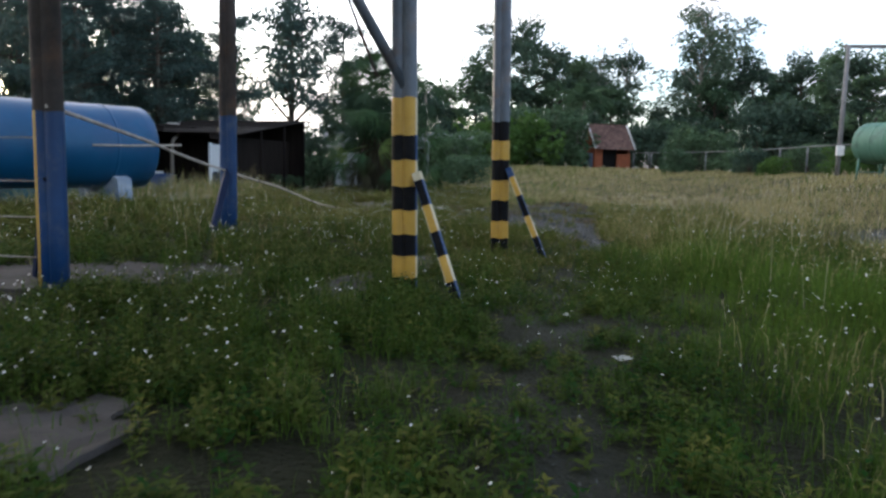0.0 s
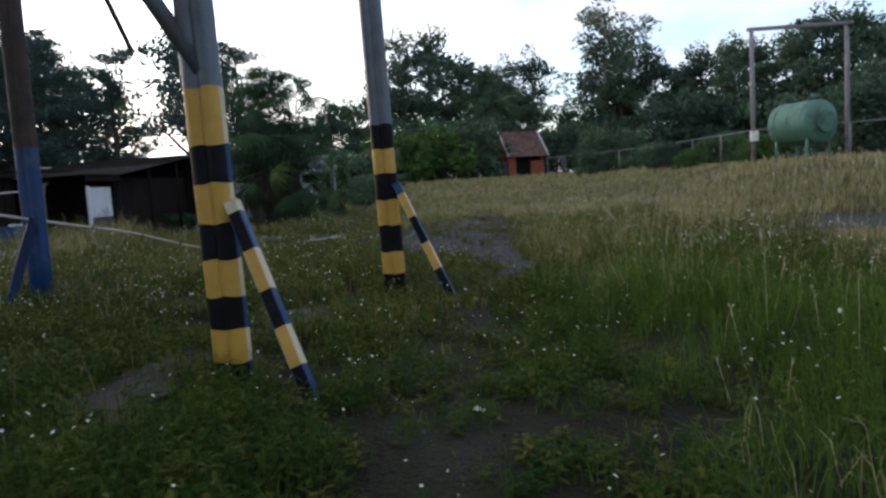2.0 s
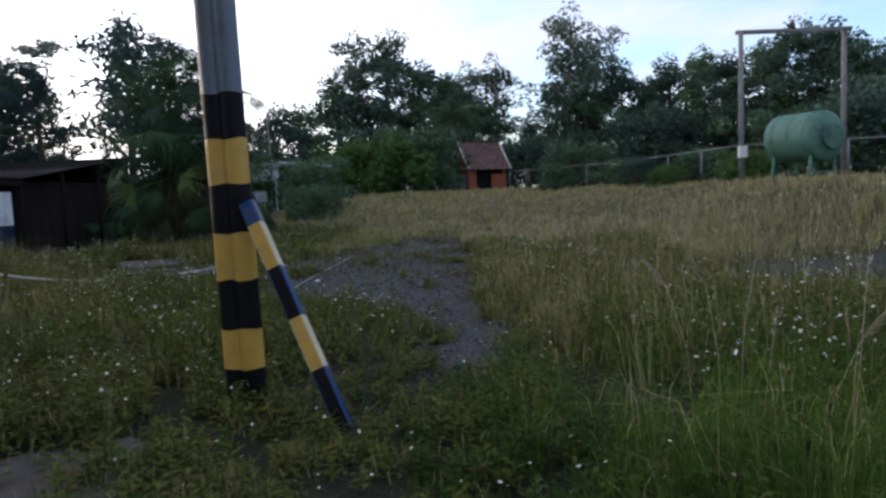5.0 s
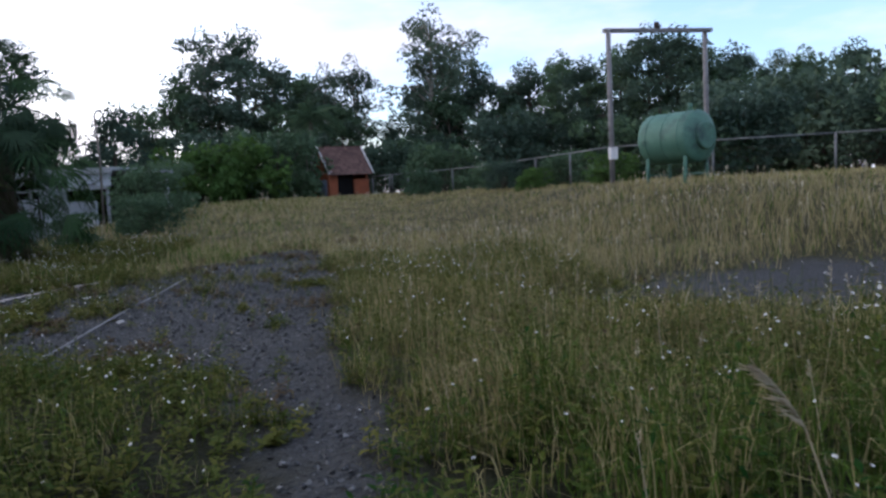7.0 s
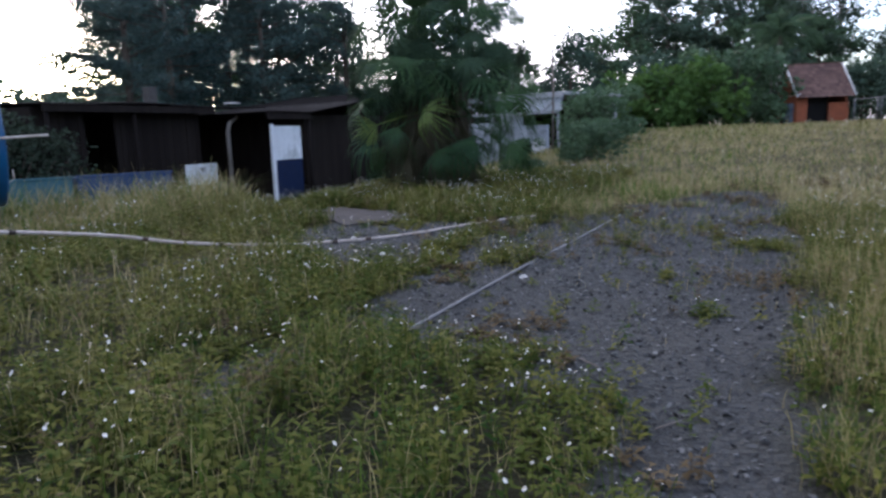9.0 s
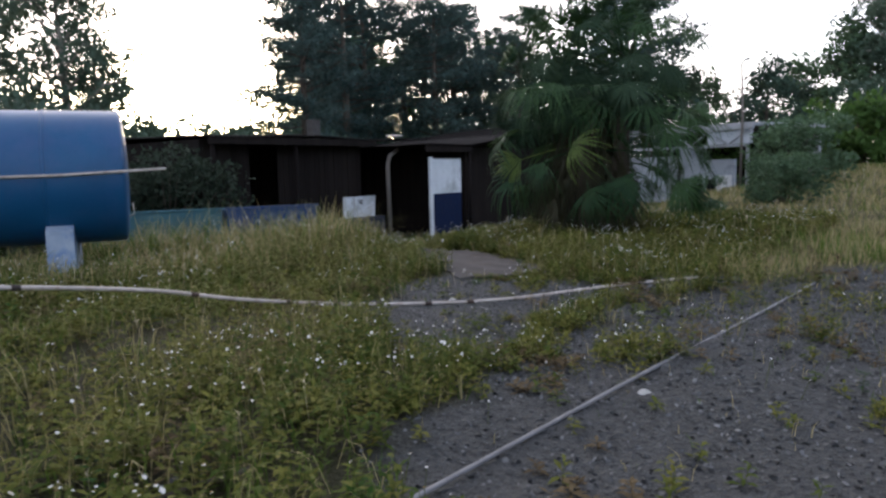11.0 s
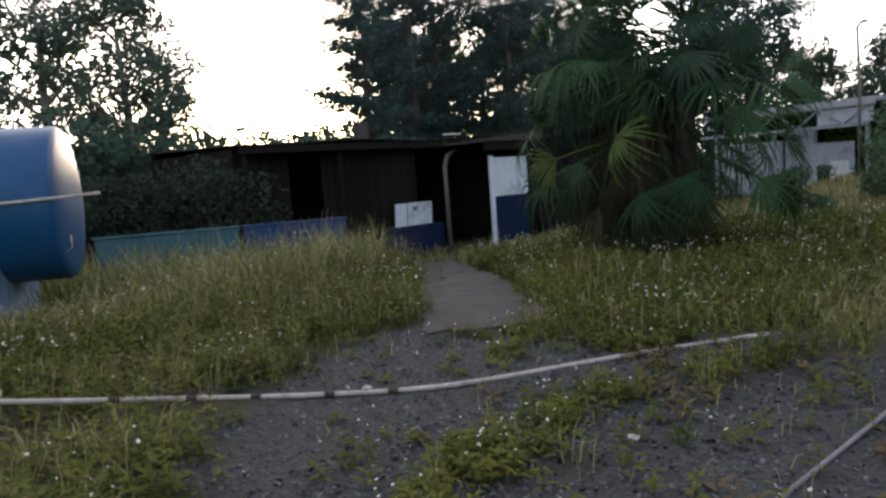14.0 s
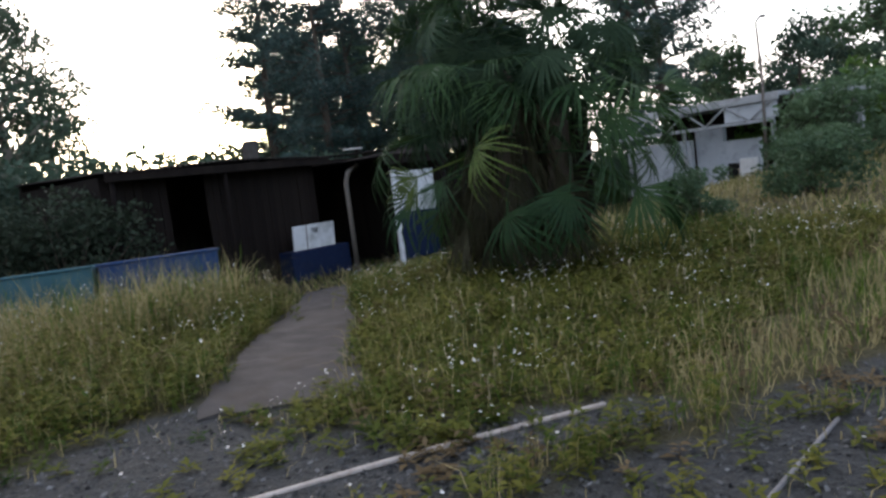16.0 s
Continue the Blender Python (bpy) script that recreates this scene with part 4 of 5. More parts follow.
def limb_tree(name, seed, h, spread, leaf, bark, n_limb, clump, size, n_leaf, bare=0.3, droop=0.0, label="", round_top=False):
    rng = np.random.default_rng(seed)
    e = empty(name, pose(0, 0, 0), label, "tree", "woods round the yard")
    bm = bmesh.new()
    lean = rng.normal(0, 0.03 * h, 2)
    tr = [(lean[0] * t * t, lean[1] * t * t, -0.3 + (h * 0.86 + 0.3) * t) for t in np.linspace(0, 1, 7)]
    tube(bm, tr, list(np.linspace(0.022 * h + 0.05, 0.03, 7)), 7)
    cs, rs, ns = [], [], []
    for k in range(n_limb):
        t = bare + (1 - bare) * (k + rng.uniform(0, 1)) / n_limb
        base = np.array([lean[0] * t * t, lean[1] * t * t, h * 0.84 * t])
        a = k * 2.4 + rng.uniform(-0.5, 0.5)
        prof = math.sin(math.pi * min(1, 0.25 + 0.75 * (t - bare) / (1 - bare))) if round_top else (1.15 - t * 0.75)
        reach = spread * prof * rng.uniform(0.7, 1.1)
        tip = base + np.array([math.cos(a) * reach, math.sin(a) * reach, h * 0.14 * (1 - t) + rng.uniform(0.0, 0.1) * h - droop * reach])
        mid = (base + tip) / 2 + np.array([0, 0, 0.05 * h * (1 - droop)])
        tube(bm, [base, mid, tip], [0.010 * h * (1.2 - t), 0.006 * h, 0.012], 5)
        for q in range(clump):
            f = rng.uniform(0.35, 1.05)
            c = base * (1 - f) + tip * f + rng.normal(0, 0.07 * spread + 0.15, 3) * [1, 1, 0.7]
            cs.append(c)
            r = rng.uniform(0.16, 0.30) * spread
            rs.append([r, r, r * 0.62])
            ns.append(n_leaf)
    cs.append(np.array([lean[0], lean[1], h * 0.9]))
    rs.append([0.25 * spread, 0.25 * spread, 0.1 * h])
    ns.append(n_leaf * 2)
    part("trunk", bm, bark, e)
    soup("crown", leaf_polys(rng, cs, rs, ns, size), leaf, e)
    return e


def pine_tree(seed, h, label):
    rng = np.random.default_rng(seed)
    e = empty("pine_tree", pose(0, 0, 0), label, "tree", "pines behind the shed")
    bm = bmesh.new()
    tube(bm, [(0, 0, -0.3), (0.1, 0, h * 0.5), (0.05, 0.1, h * 0.97)], [0.02 * h, 0.013 * h, 0.03], 7)
    polys = []
    n = 26
    for k in range(n):
        t = 0.30 + 0.68 * k / n
        for q in range(int(rng.integers(2, 4))):
            a = rng.uniform(0, 2 * math.pi)
            reach = (0.05 + 0.21 * math.sin(math.pi * min(1.0, 0.12 + (t - 0.28) * 1.2)) ** 0.8) * h * rng.uniform(0.5, 1.1)
            base = np.array([0.08, 0.03, h * t])
            tip = base + np.array([math.cos(a) * reach, math.sin(a) * reach, reach * rng.uniform(0.05, 0.45)])
            tube(bm, [base, (base + tip) / 2 - [0, 0, 0.04 * reach], tip], [0.05, 0.035, 0.012], 4)
            for f in np.linspace(0.45, 1.0, 4):
                c = base * (1 - f) + tip * f
                polys.append(leaf_polys(rng, [c], [[0.72, 0.72, 0.34]], [32], 0.22, narrow=0.15))
    part("trunk", bm, M["bark"], e)
    soup("crown", np.concatenate(polys), M["needle"], e)
    return e


def bush_proto(seed, r, h, leaf, size, n, label):
    rng = np.random.default_rng(seed)
    e = empty("bush", pose(0, 0, 0), label, "bush", "bushes at the edge of the woods")
    bm = bmesh.new()
    cs, rs, ns = [], [], []
    for k in range(n):
        a, q = rng.uniform(0, 2 * math.pi), rng.uniform(0, 1) ** 0.5
        z = rng.uniform(0.12, 0.86) * h
        rad = r * q * math.sqrt(max(0.05, 1 - (z / h - 0.35) ** 2 * 1.6))
        c = np.array([math.cos(a) * rad, math.sin(a) * rad, z])
        cs.append(c)
        s = rng.uniform(0.2, 0.36) * r
        rs.append([s, s, s * 0.8])
        ns.append(58)
        if k % 3 == 0:
            tube(bm, [(c[0] * 0.15, c[1] * 0.15, -0.2), (c[0] * 0.5, c[1] * 0.5, z * 0.55), tuple(c)], [0.04, 0.03, 0.01], 4)
    part("stem", bm, M["bark"], e)
    soup("crown", leaf_polys(rng, cs, rs, ns, size), leaf, e)
    return e


PROTO = {
    "oak": [limb_tree("tree", 21 + i, 12, 4.6, M["leaf_dark"], M["bark"], 15, 6, 0.16, 74, 0.22, 0, "dark dense broadleaf tree in the woods", True) for i in range(3)],
    "mid": [limb_tree("tree", 31 + i, 11, 4.0, M["leaf_mid"], M["bark"], 14, 6, 0.16, 68, 0.2, 0, "green broadleaf tree with an uneven crown", True) for i in range(2)],
    "airy": [limb_tree("tree", 41 + i, 13, 3.6, M["leaf_airy"], M["bark_pale"], 18, 4, 0.13, 66, 0.34, 0.05, "tall airy tree with a pale trunk and open crown") for i in range(3)],
    "pine": [pine_tree(51 + i, 14, "tall dark pine with a bare lower trunk") for i in range(3)],
    "bigpine": [limb_tree("pine_tree", 91, 14, 4.4, M["needle"], M["bark"], 24, 5, 0.16, 56, 0.30, -0.1, "broad dark pine standing over the woods")],
    "hedge": [bush_proto(64, 2.4, 4.2, M["leaf_hedge"], 0.085, 80, "dense dark hedge bush beside the shed")],
    "bush": [bush_proto(61, 2.2, 3.2, M["leaf_mid"], 0.125, 52, "dense green bush below the trees"), bush_proto(62, 2.4, 4.2, M["leaf_dark"], 0.14, 56, "tall dark bush below the trees"),
             bush_proto(63, 1.8, 2.3, M["leaf_bright"], 0.13, 40, "bright green bush in the meadow")],
}
used = set()


def plant(kind, i, x, y, s, turn, sz=1.0, dz=0.0):
    proto = PROTO[kind][i % len(PROTO[kind])]
    m = pose(x, y, hz(x, y) - 0.05 + dz, 0, 0, turn)
    if proto.name in used:
        t = copy_thing(proto, m)
    else:
        used.add(proto.name)
        t = proto
        t.matrix_basis = m
    t.scale = (s, s, s * sz)
    return t


rng = np.random.default_rng(77)


def ring(az, dist, from_x=0.7, from_y=6.3):
    return from_x + math.sin(radians(az)) * dist, from_y + math.cos(radians(az)) * dist


# pines behind the shed
for k, (x, y, h) in enumerate(((-28.5, 38, 12.5), (-31, 43.5, 13.5), (-33.5, 48, 14), (-29, 50, 13), (-36, 55, 14.5), (-33, 57, 14), (-39, 48, 14),
                               (-27, 57, 13), (-37, 63, 15), (-44, 57, 15))):
    plant("pine", k, x, y, h / 14 * 1.1, k * 67)
plant("bigpine", 0, -32.2, 84.5, 1.72, 20)
plant("pine", 1, -16.7, 55.7, 0.98, 200)
# woods, by bearing and distance from the posts: kind, bearing, distance, top
WOODS = (("oak", -44, 62, 12), ("mid", -40, 66, 13), ("oak", -36, 70, 14), ("mid", -31, 72, 13), ("airy", -28.5, 62, 10.5), ("oak", -18, 74, 9), ("mid", -16, 60, 7),
         ("oak", -12.4, 58, 7.6), ("mid", -10.6, 63, 8.0), ("airy", -5.6, 66, 14.6), ("oak", -4.0, 68, 15), ("mid", -7.6, 66, 10.5), ("oak", -1.4, 72, 13.2), ("mid", 0.8, 68, 11.2), ("airy", 2.8, 66, 11.6),
         ("oak", 1.6, 75, 12), ("airy", 5.0, 68, 12.6), ("mid", 3.6, 64, 8), ("mid", 7.4, 72, 6.6), ("oak", 9.4, 70, 10.5), ("airy", 10.6, 64, 15.5), ("airy", 12.8, 66, 14.2), ("oak", 14.6, 66, 11),
         ("mid", 12.0, 62, 9), ("mid", 16.6, 64, 9.2), ("oak", 18.4, 60, 10.2), ("mid", 20.4, 58, 10.2), ("oak", 22.6, 56, 9.4), ("mid", 24.6, 54, 9.6), ("oak", 26.6, 52, 10.4), ("oak", 28.6, 52, 10.2),
         ("mid", 30.6, 52, 9.0), ("oak", 32.6, 54, 9), ("airy", 35, 56, 8.5), ("mid", 37, 56, 8.5), ("oak", 40, 58, 9), ("oak", 45, 58, 9), ("mid", 50, 58, 9.5))
H0 = {"oak": 11.6, "mid": 10.6, "airy": 12.4}
for k, (kind, az, d, top) in enumerate(WOODS):
    x, y = ring(az, d)
    plant(kind, k, x, y, (top - hz(x, y) + 1.0) / H0[kind], k * 83)
# trees west of the yard, left of the low sun
for k, (kind, x, y, h) in enumerate((("airy", -34, 28.5, 13.5), ("airy", -38, 26, 15), ("airy", -41, 23.5, 16), ("oak", -36, 19.0, 11), ("airy", -36.5, 31, 11), ("mid", -38, 15, 11), ("oak", -32, 9, 10), ("mid", -34, 0, 11),
                                     ("oak", -42, 30, 8))):
    plant(kind, k + 1, x, y, h / H0[kind], k * 71)
# dark hedge that carries on the line of the shed
for k in range(13):
    x, y = -20.6 + 0.7 * math.sin(k * 2.4), 11.5 + k * 1.2
    plant("hedge", 0, x, y, 0.86 + 0.10 * math.sin(k * 1.9), k * 47)
# low hedge under the bright sky
for k in range(16):
    x, y = -29.5 + 1.3 * math.sin(k * 2.1) - k * 0.15, 22 + k * 1.35
    plant("bush", 1, x, y, 1.15 + 0.25 * math.sin(k * 1.7), k * 50)
# undergrowth below the woods
for k in range(60):
    az = -38 + k * 1.55
    d = (58 if az < 14 else 58 - (az - 14) * 0.75) + 2.5 * math.sin(k * 2.3)
    x, y = ring(az, d)
    plant("bush", k % 2, x, y, 1.0 + 0.35 * math.sin(k * 1.3), k * 61)
# single bushes in front
for x, y, s, i in ((-8.4, 47.5, 0.95, 2), (-4.9, 54, 1.5, 2), (-2.6, 55, 1.7, 2), (-0.6, 56.5, 1.5, 0), (9.2, 49, 0.9, 0), (-7.0, 50, 0.9, 0), (12.4, 33.5, 0.55, 2), (11.8, 36.5, 0.5, 0), (8.8, 52, 0.7, 0),
                   (15.5, 33, 0.9, 0), (17, 32, 0.8, 1), (-5.2, 41.5, 0.8, 0), (-4.0, 33.5, 0.45, 0), (-5.6, 31.2, 0.34, 0), (-5.0, 37.5, 0.42, 0), (7.4, 47, 0.5, 0), (10.1, 41.5, 0.45, 0), (10.2, 36, 0.4, 2), (9.8, 39, 0.35, 1), (-21.5, 16.5, 0.8, 1), (-20.0, 12.5, 0.9, 1), (-18.8, 9.5, 0.9, 0), (-17, 44, 0.5, 0)):
    plant("bush", i, x, y, s, x * 40)


# ---- fan palm ----
def fan_leaf(seed, R, n, droop, material, hang=30, spread=210, name="frond"):
    """One leaf: a stalk and a fan of folded blades whose tips hang."""
    rng = np.random.default_rng(seed)
    polys = []
    stalk = 1.1
    for k in range(n):
        a = radians(-spread / 2 + spread * (k + 0.5) / n) + rng.normal(0, 0.045)
        L = R * (0.72 + 0.28 * math.cos(a * 0.75)) * rng.uniform(0.80, 1.10)
        wa = radians(spread / n) * 0.5
        lag = rng.uniform(0.3, 2.0)
        rows = []
        for t, w in ((0.02, 1.0), (0.4, 1.0), (0.62, 0.8), (0.82, 0.45), (1.0, 0.06)):
            r = L * t
            sag = lag * droop * L * max(0, t - 0.52) ** 1.7 * 1.7 + rng.normal(0, 0.004)
            half = min(math.tan(wa) * r * w, 0.030) * (0.9 if t < 0.5 else 0.45) if t > 0.3 else math.tan(wa) * r
            x, y = stalk + r * math.cos(a) * (1 - 0.25 * droop * t), r * math.sin(a) * (1 - 0.25 * droop * t)
            nx_, ny_ = -math.sin(a), math.cos(a)
            z = -sag + 0.10 * L * abs(math.sin(a)) * t - 0.05 * L * t * t
            rows.append(((x - nx_ * half, y - ny_ * half, z + half * 0.6), (x, y, z), (x + nx_ * half, y + ny_ * half, z + half * 0.6)))
        for p, q in zip(rows, rows[1:]):
            polys.append((p[0], p[1], q[1], q[0]))
            polys.append((p[1], p[2], q[2], q[1]))
    polys = np.array(polys)
    c, s = math.cos(radians(hang)), math.sin(radians(hang))
    dx, dz = polys[..., 0] - stalk, polys[..., 2].copy()
    polys[..., 0], polys[..., 2] = stalk + dx * c + dz * s * 0.6, dz * c - dx * s
    me_ob = soup(name, polys, material)
    bm = bmesh.new()
    bm.from_mesh(me_ob.data)
    tube(bm, [(0, 0, 0), (stalk * 0.5, 0, 0.03), (stalk + 0.05, 0, 0)], [0.022, 0.016, 0.012], 5)
    bmesh.ops.remove_doubles(bm, verts=bm.verts, dist=0.0005)
    bm.to_mesh(me_ob.data)
    bm.free()
    data = me_ob.data
    bpy.data.objects.remove(me_ob)
    return data


PX, PY = -6.15, 25.75
palm = empty("fan_palm", pose(PX, PY, hz(PX, PY)), "large fan palm with drooping leaves and a dead skirt", "palm")
bm = bmesh.new()
tube(bm, [(0, 0, -0.2), (0.05, 0, 1.2), (0, 0.05, 2.4), (0.02, 0, 3.0)], [0.34, 0.28, 0.24, 0.15], 14)
part("trunk", bm, M["bark"], palm)
green = [fan_leaf(5 + i, r, n, d, M["palm"], hg, sp) for i, (r, n, d, hg, sp) in enumerate(((0.95, 20, 0.4, 20, 130), (1.05, 22, 0.6, 32, 150), (1.0, 20, 0.8, 45, 125), (1.08, 22, 0.65, 25, 165), (0.92, 18, 0.7, 55, 120), (1.0, 22, 0.9, 40, 110)))]
old = [fan_leaf(35 + i, r, n, d, M["palm_old_shade"], hg, sp) for i, (r, n, d, hg, sp) in enumerate(((1.0, 22, 0.9, 70, 150), (1.05, 22, 1.0, 82, 130), (0.95, 20, 0.8, 60, 170)))]
lit_leaf = [fan_leaf(15, 0.9, 20, 0.7, M["palm_lit"], 40, 120)]
dead = [fan_leaf(25 + i, 0.9, 12, 0.15, M["palm_dead"], 0, 60) for i in range(3)]
rng = np.random.default_rng(8)


def frond(data, a, z, pitch, s, roll=0.0, out=0.12):
    ob = new("frond", data)
    ob.parent = palm
    m = pose(math.cos(radians(a)) * out, math.sin(radians(a)) * out, z, 0, 0, a) @ pose(0, 0, 0, 0, -pitch, 0) @ pose(0, 0, 0, roll, 0, 0)
    ob.matrix_basis = m @ Matrix.Diagonal((s, s, s, 1))
    return ob


HEADS = ((0.0, 0.1, 4.0), (0.8, 0.3, 3.65), (-0.75, 0.4, 3.6))
# young spiky leaves at the top of three close heads
for k in range(57):
    hx, hy, top = HEADS[k % 3]
    ob = frond(green[int(rng.integers(0, 6))], k * 137.5 + rng.uniform(-30, 30), top + rng.uniform(-0.1, 0.1), rng.uniform(5, 82), rng.uniform(0.75, 1.0), rng.uniform(-70, 70), rng.uniform(0.05, 0.15))
    ob.matrix_basis = Matrix.Translation((hx, hy, 0)) @ ob.matrix_basis
# old leaves that hang in a shaggy mass below them, their dull colour also standing for shade
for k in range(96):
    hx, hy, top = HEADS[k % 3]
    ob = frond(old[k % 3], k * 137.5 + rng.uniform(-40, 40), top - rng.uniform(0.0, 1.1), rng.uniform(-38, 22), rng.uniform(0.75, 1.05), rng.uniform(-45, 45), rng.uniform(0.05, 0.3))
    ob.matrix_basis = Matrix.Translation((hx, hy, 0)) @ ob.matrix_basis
# full leaves that reach out of the middle on long stalks
MIDDLES = ((0.0, 0.0), (0.8, 0.5), (-0.45, -0.2))
for k in range(30):
    a = k * 137.5 + rng.uniform(-15, 15)
    ob = frond(green[k % 6], a, 2.45 + rng.uniform(-0.4, 0.35), rng.uniform(-8, 22), rng.uniform(0.85, 1.1), rng.uniform(-60, 60), 0.2)
    ob.matrix_basis = Matrix.Translation((*MIDDLES[k % 3], 0)) @ ob.matrix_basis
# lower ring: single leaves that droop almost to the grass
for k in range(11):
    a = k * 33 + rng.uniform(-9, 9)
    frond(green[(k * 2 + 1) % 6], a, 1.75 + rng.uniform(-0.25, 0.2), rng.uniform(-40, -5), rng.uniform(0.85, 1.1), rng.uniform(-45, 45), 0.35)
# two front fronds in the lighter colour, as if lit
for a, z, pitch, r in ((-72, 2.05, -8, 55), (-128, 1.9, -14, -60)):
    frond(lit_leaf[0], a, z, pitch, 1.0, r, 0.3)
for hx, hy in ((0.75, 0.25), (-0.6, 0.35)):
    part("trunk", tubem([(hx * 0.5, hy * 0.5, -0.2), (hx * 0.9, hy, 1.4), (hx, hy, 2.7)], [0.22, 0.19, 0.12], 10), M["bark"], palm)
# side leaves that widen the lower crown
for k, (a, z, pitch) in enumerate(((-35, 2.3, -6), (5, 2.0, -14), (35, 2.5, 2), (-62, 1.7, -26), (60, 1.9, -16), (15, 1.5, -30), (-20, 1.6, -24))):
    ob = frond(green[(k * 5 + 2) % 6], a, z, pitch, 1.0, (-1) ** k * 38, 0.25)
    ob.matrix_basis = Matrix.Translation((0.75, 0.45, 0)) @ ob.matrix_basis
# dead skirt, hanging to the ground
for k in range(110):
    a = k * 137.5 + rng.uniform(-25, 25)
    frond(dead[k % 3], a, 2.6 - 1.0 * k / 110 + rng.uniform(-0.2, 0.2), -62 - rng.uniform(0, 24), rng.uniform(0.75, 1.05), rng.uniform(-90, 90), rng.uniform(0.25, 0.6))



# ---- feather palm behind the hut ----
def feather_leaf(seed, L):
    """One arching leaf: a rib with hanging leaflets on both sides."""
    prng = np.random.default_rng(seed)
    polys, rib = [], []
    for k in range(30):
        t = k / 29
        c = np.array([L * t * (1 - 0.18 * t), 0, L * (0.55 * t - 0.85 * t * t)])
        rib.append(tuple(c))
        if t < 0.12:
            continue
        ln = 0.75 * math.sin(math.pi * min(1, 0.15 + 0.85 * t)) + 0.12
        for sd in (-1, 1):
            d = np.array([0.45, sd * 0.75, -0.45 + prng.normal(0, 0.12)]) * ln
            w = np.array([0.035, 0, 0.015])
            polys.append((c - w, c + w, c + d + w * 0.3, c + d - w * 0.3 + [0, 0, -0.05]))
    ob = soup("frond", np.array(polys), M["leaf_mid"])
    bm = bmesh.new()
    bm.from_mesh(ob.data)
    tube(bm, rib[::4] + [rib[-1]], list(np.linspace(0.035, 0.01, len(rib[::4]) + 1)), 5)
    bm.to_mesh(ob.data)
    bm.free()
    data = ob.data
    bpy.data.objects.remove(ob)
    return data


feather = empty("feather_palm", pose(2.0, 62.0, hz(2.0, 62.0)), "slender palm with arching feather leaves behind a hut", "palm")
part("trunk", tubem([(0, 0, -0.2), (0.1, 0, 2.5), (0.05, 0, 5.6)], [0.24, 0.18, 0.15], 10), M["bark"], feather)
plumes = [feather_leaf(71 + i, 3.0) for i in range(3)]
for k in range(17):
    ob = new("frond", plumes[k % 3])
    ob.parent = feather
    ob.matrix_basis = pose(0.05, 0, 5.55, 0, 0, k * 137.5) @ pose(0, 0, 0, 0, 20 - 4.2 * k, 0)

# ---- grass, weeds, flowers and pebbles ----
STRIP = [(-1.9, 12.6), (-2.3, 14.1), (-2.45, 14.75), (-2.15, 15.5), (-2.25, 16.2), (-2.1, 16.8), (-2.45, 17.9), (-2.45, 19.0)]
TUFTS = [(-1.42, 17.24, 0.32), (-4.35, 20.2, 0.32), (-4.95, 20.85, 0.28), (-5.5, 21.4, 0.2), (-1.3, 13.3, 0.35), (0.0, 13.3, 0.45), (0.45, 12.3, 0.35), (-2.9, 20.3, 0.35), (-3.7, 19.5, 0.22),
         (-1.0, 21.6, 0.25), (1.0, 18.6, 0.3), (-0.4, 14.1, 0.3), (-0.2, 22.6, 0.4), (0.6, 15.4, 0.12), (0.2, 16.8, 0.1), (-0.4, 18.4, 0.12)]


def weed_patch(x, y):
    d = np.full(x.shape, 9.0)
    for (ax, ay), (bx, by) in zip(STRIP, STRIP[1:]):
        t = np.clip(((x - ax) * (bx - ax) + (y - ay) * (by - ay)) / ((bx - ax) ** 2 + (by - ay) ** 2), 0, 1)
        d = np.minimum(d, np.hypot(x - ax - t * (bx - ax), y - ay - t * (by - ay)))
    out = smooth((0.26 + 0.07 * wobble(x, y, 1.6) - d) / 0.14)
    for cx, cy, r in TUFTS:
        out = np.maximum(out, smooth((r - np.hypot(x - cx, y - cy)) / 0.12 + 0.5))
    return out


def clump(x, y):
    """Uneven patches, in which weeds stand thick or leave the soil bare."""
    near = smooth((16 - y) / 5) * smooth((4 - x) / 2)
    return wobble(x + 0.4 * wobble(x, y, 0.6, 1.0), y, 1.1, 8.0) * (0.22 + 0.78 * near) * (1 - 0.7 * smooth((y - 20) / 8)) + 0.5 * near * wobble(x, y, 2.9, 5.0)


def cover(x, y):
    """How much of the ground is overgrown."""
    c = 1 - (0.985 - 0.10 * smooth((y - 14) / 6)) * gravel_mask(x, y)
    c = np.maximum(c, weed_patch(x, y))
    c = c * (1 - path_mask(x, y, -0.06) * 0.995)
    c = c * (1 - slab_mask(x, y, -0.22 + 0.12 * wobble(x, y, 1.5, 9.0)) * (0.985 - 0.25 * smooth(wobble(x, y, 1.2, 7.0))))
    lane = np.exp(-((x - 0.35) / 0.75) ** 2) * (y < 12.5)
    for (ax, ay, _), (bx, by, _) in zip(hose_line[4:], hose_line[5:]):
        t = np.clip(((x - ax) * (bx - ax) + (y - ay) * (by - ay)) / ((bx - ax) ** 2 + (by - ay) ** 2), 0, 1)
        c = c * (1 - 0.8 * smooth((0.42 - np.hypot(x - 0.12 - ax - t * (bx - ax), y + 0.06 - ay - t * (by - ay))) / 0.2))
    c = c * np.clip(0.72 + 0.2 * smooth((y - 16) / 6) + 0.75 * clump(x, y), 0.05, 1)
    return np.clip(c * (1 - 0.35 * lane), 0, 1)


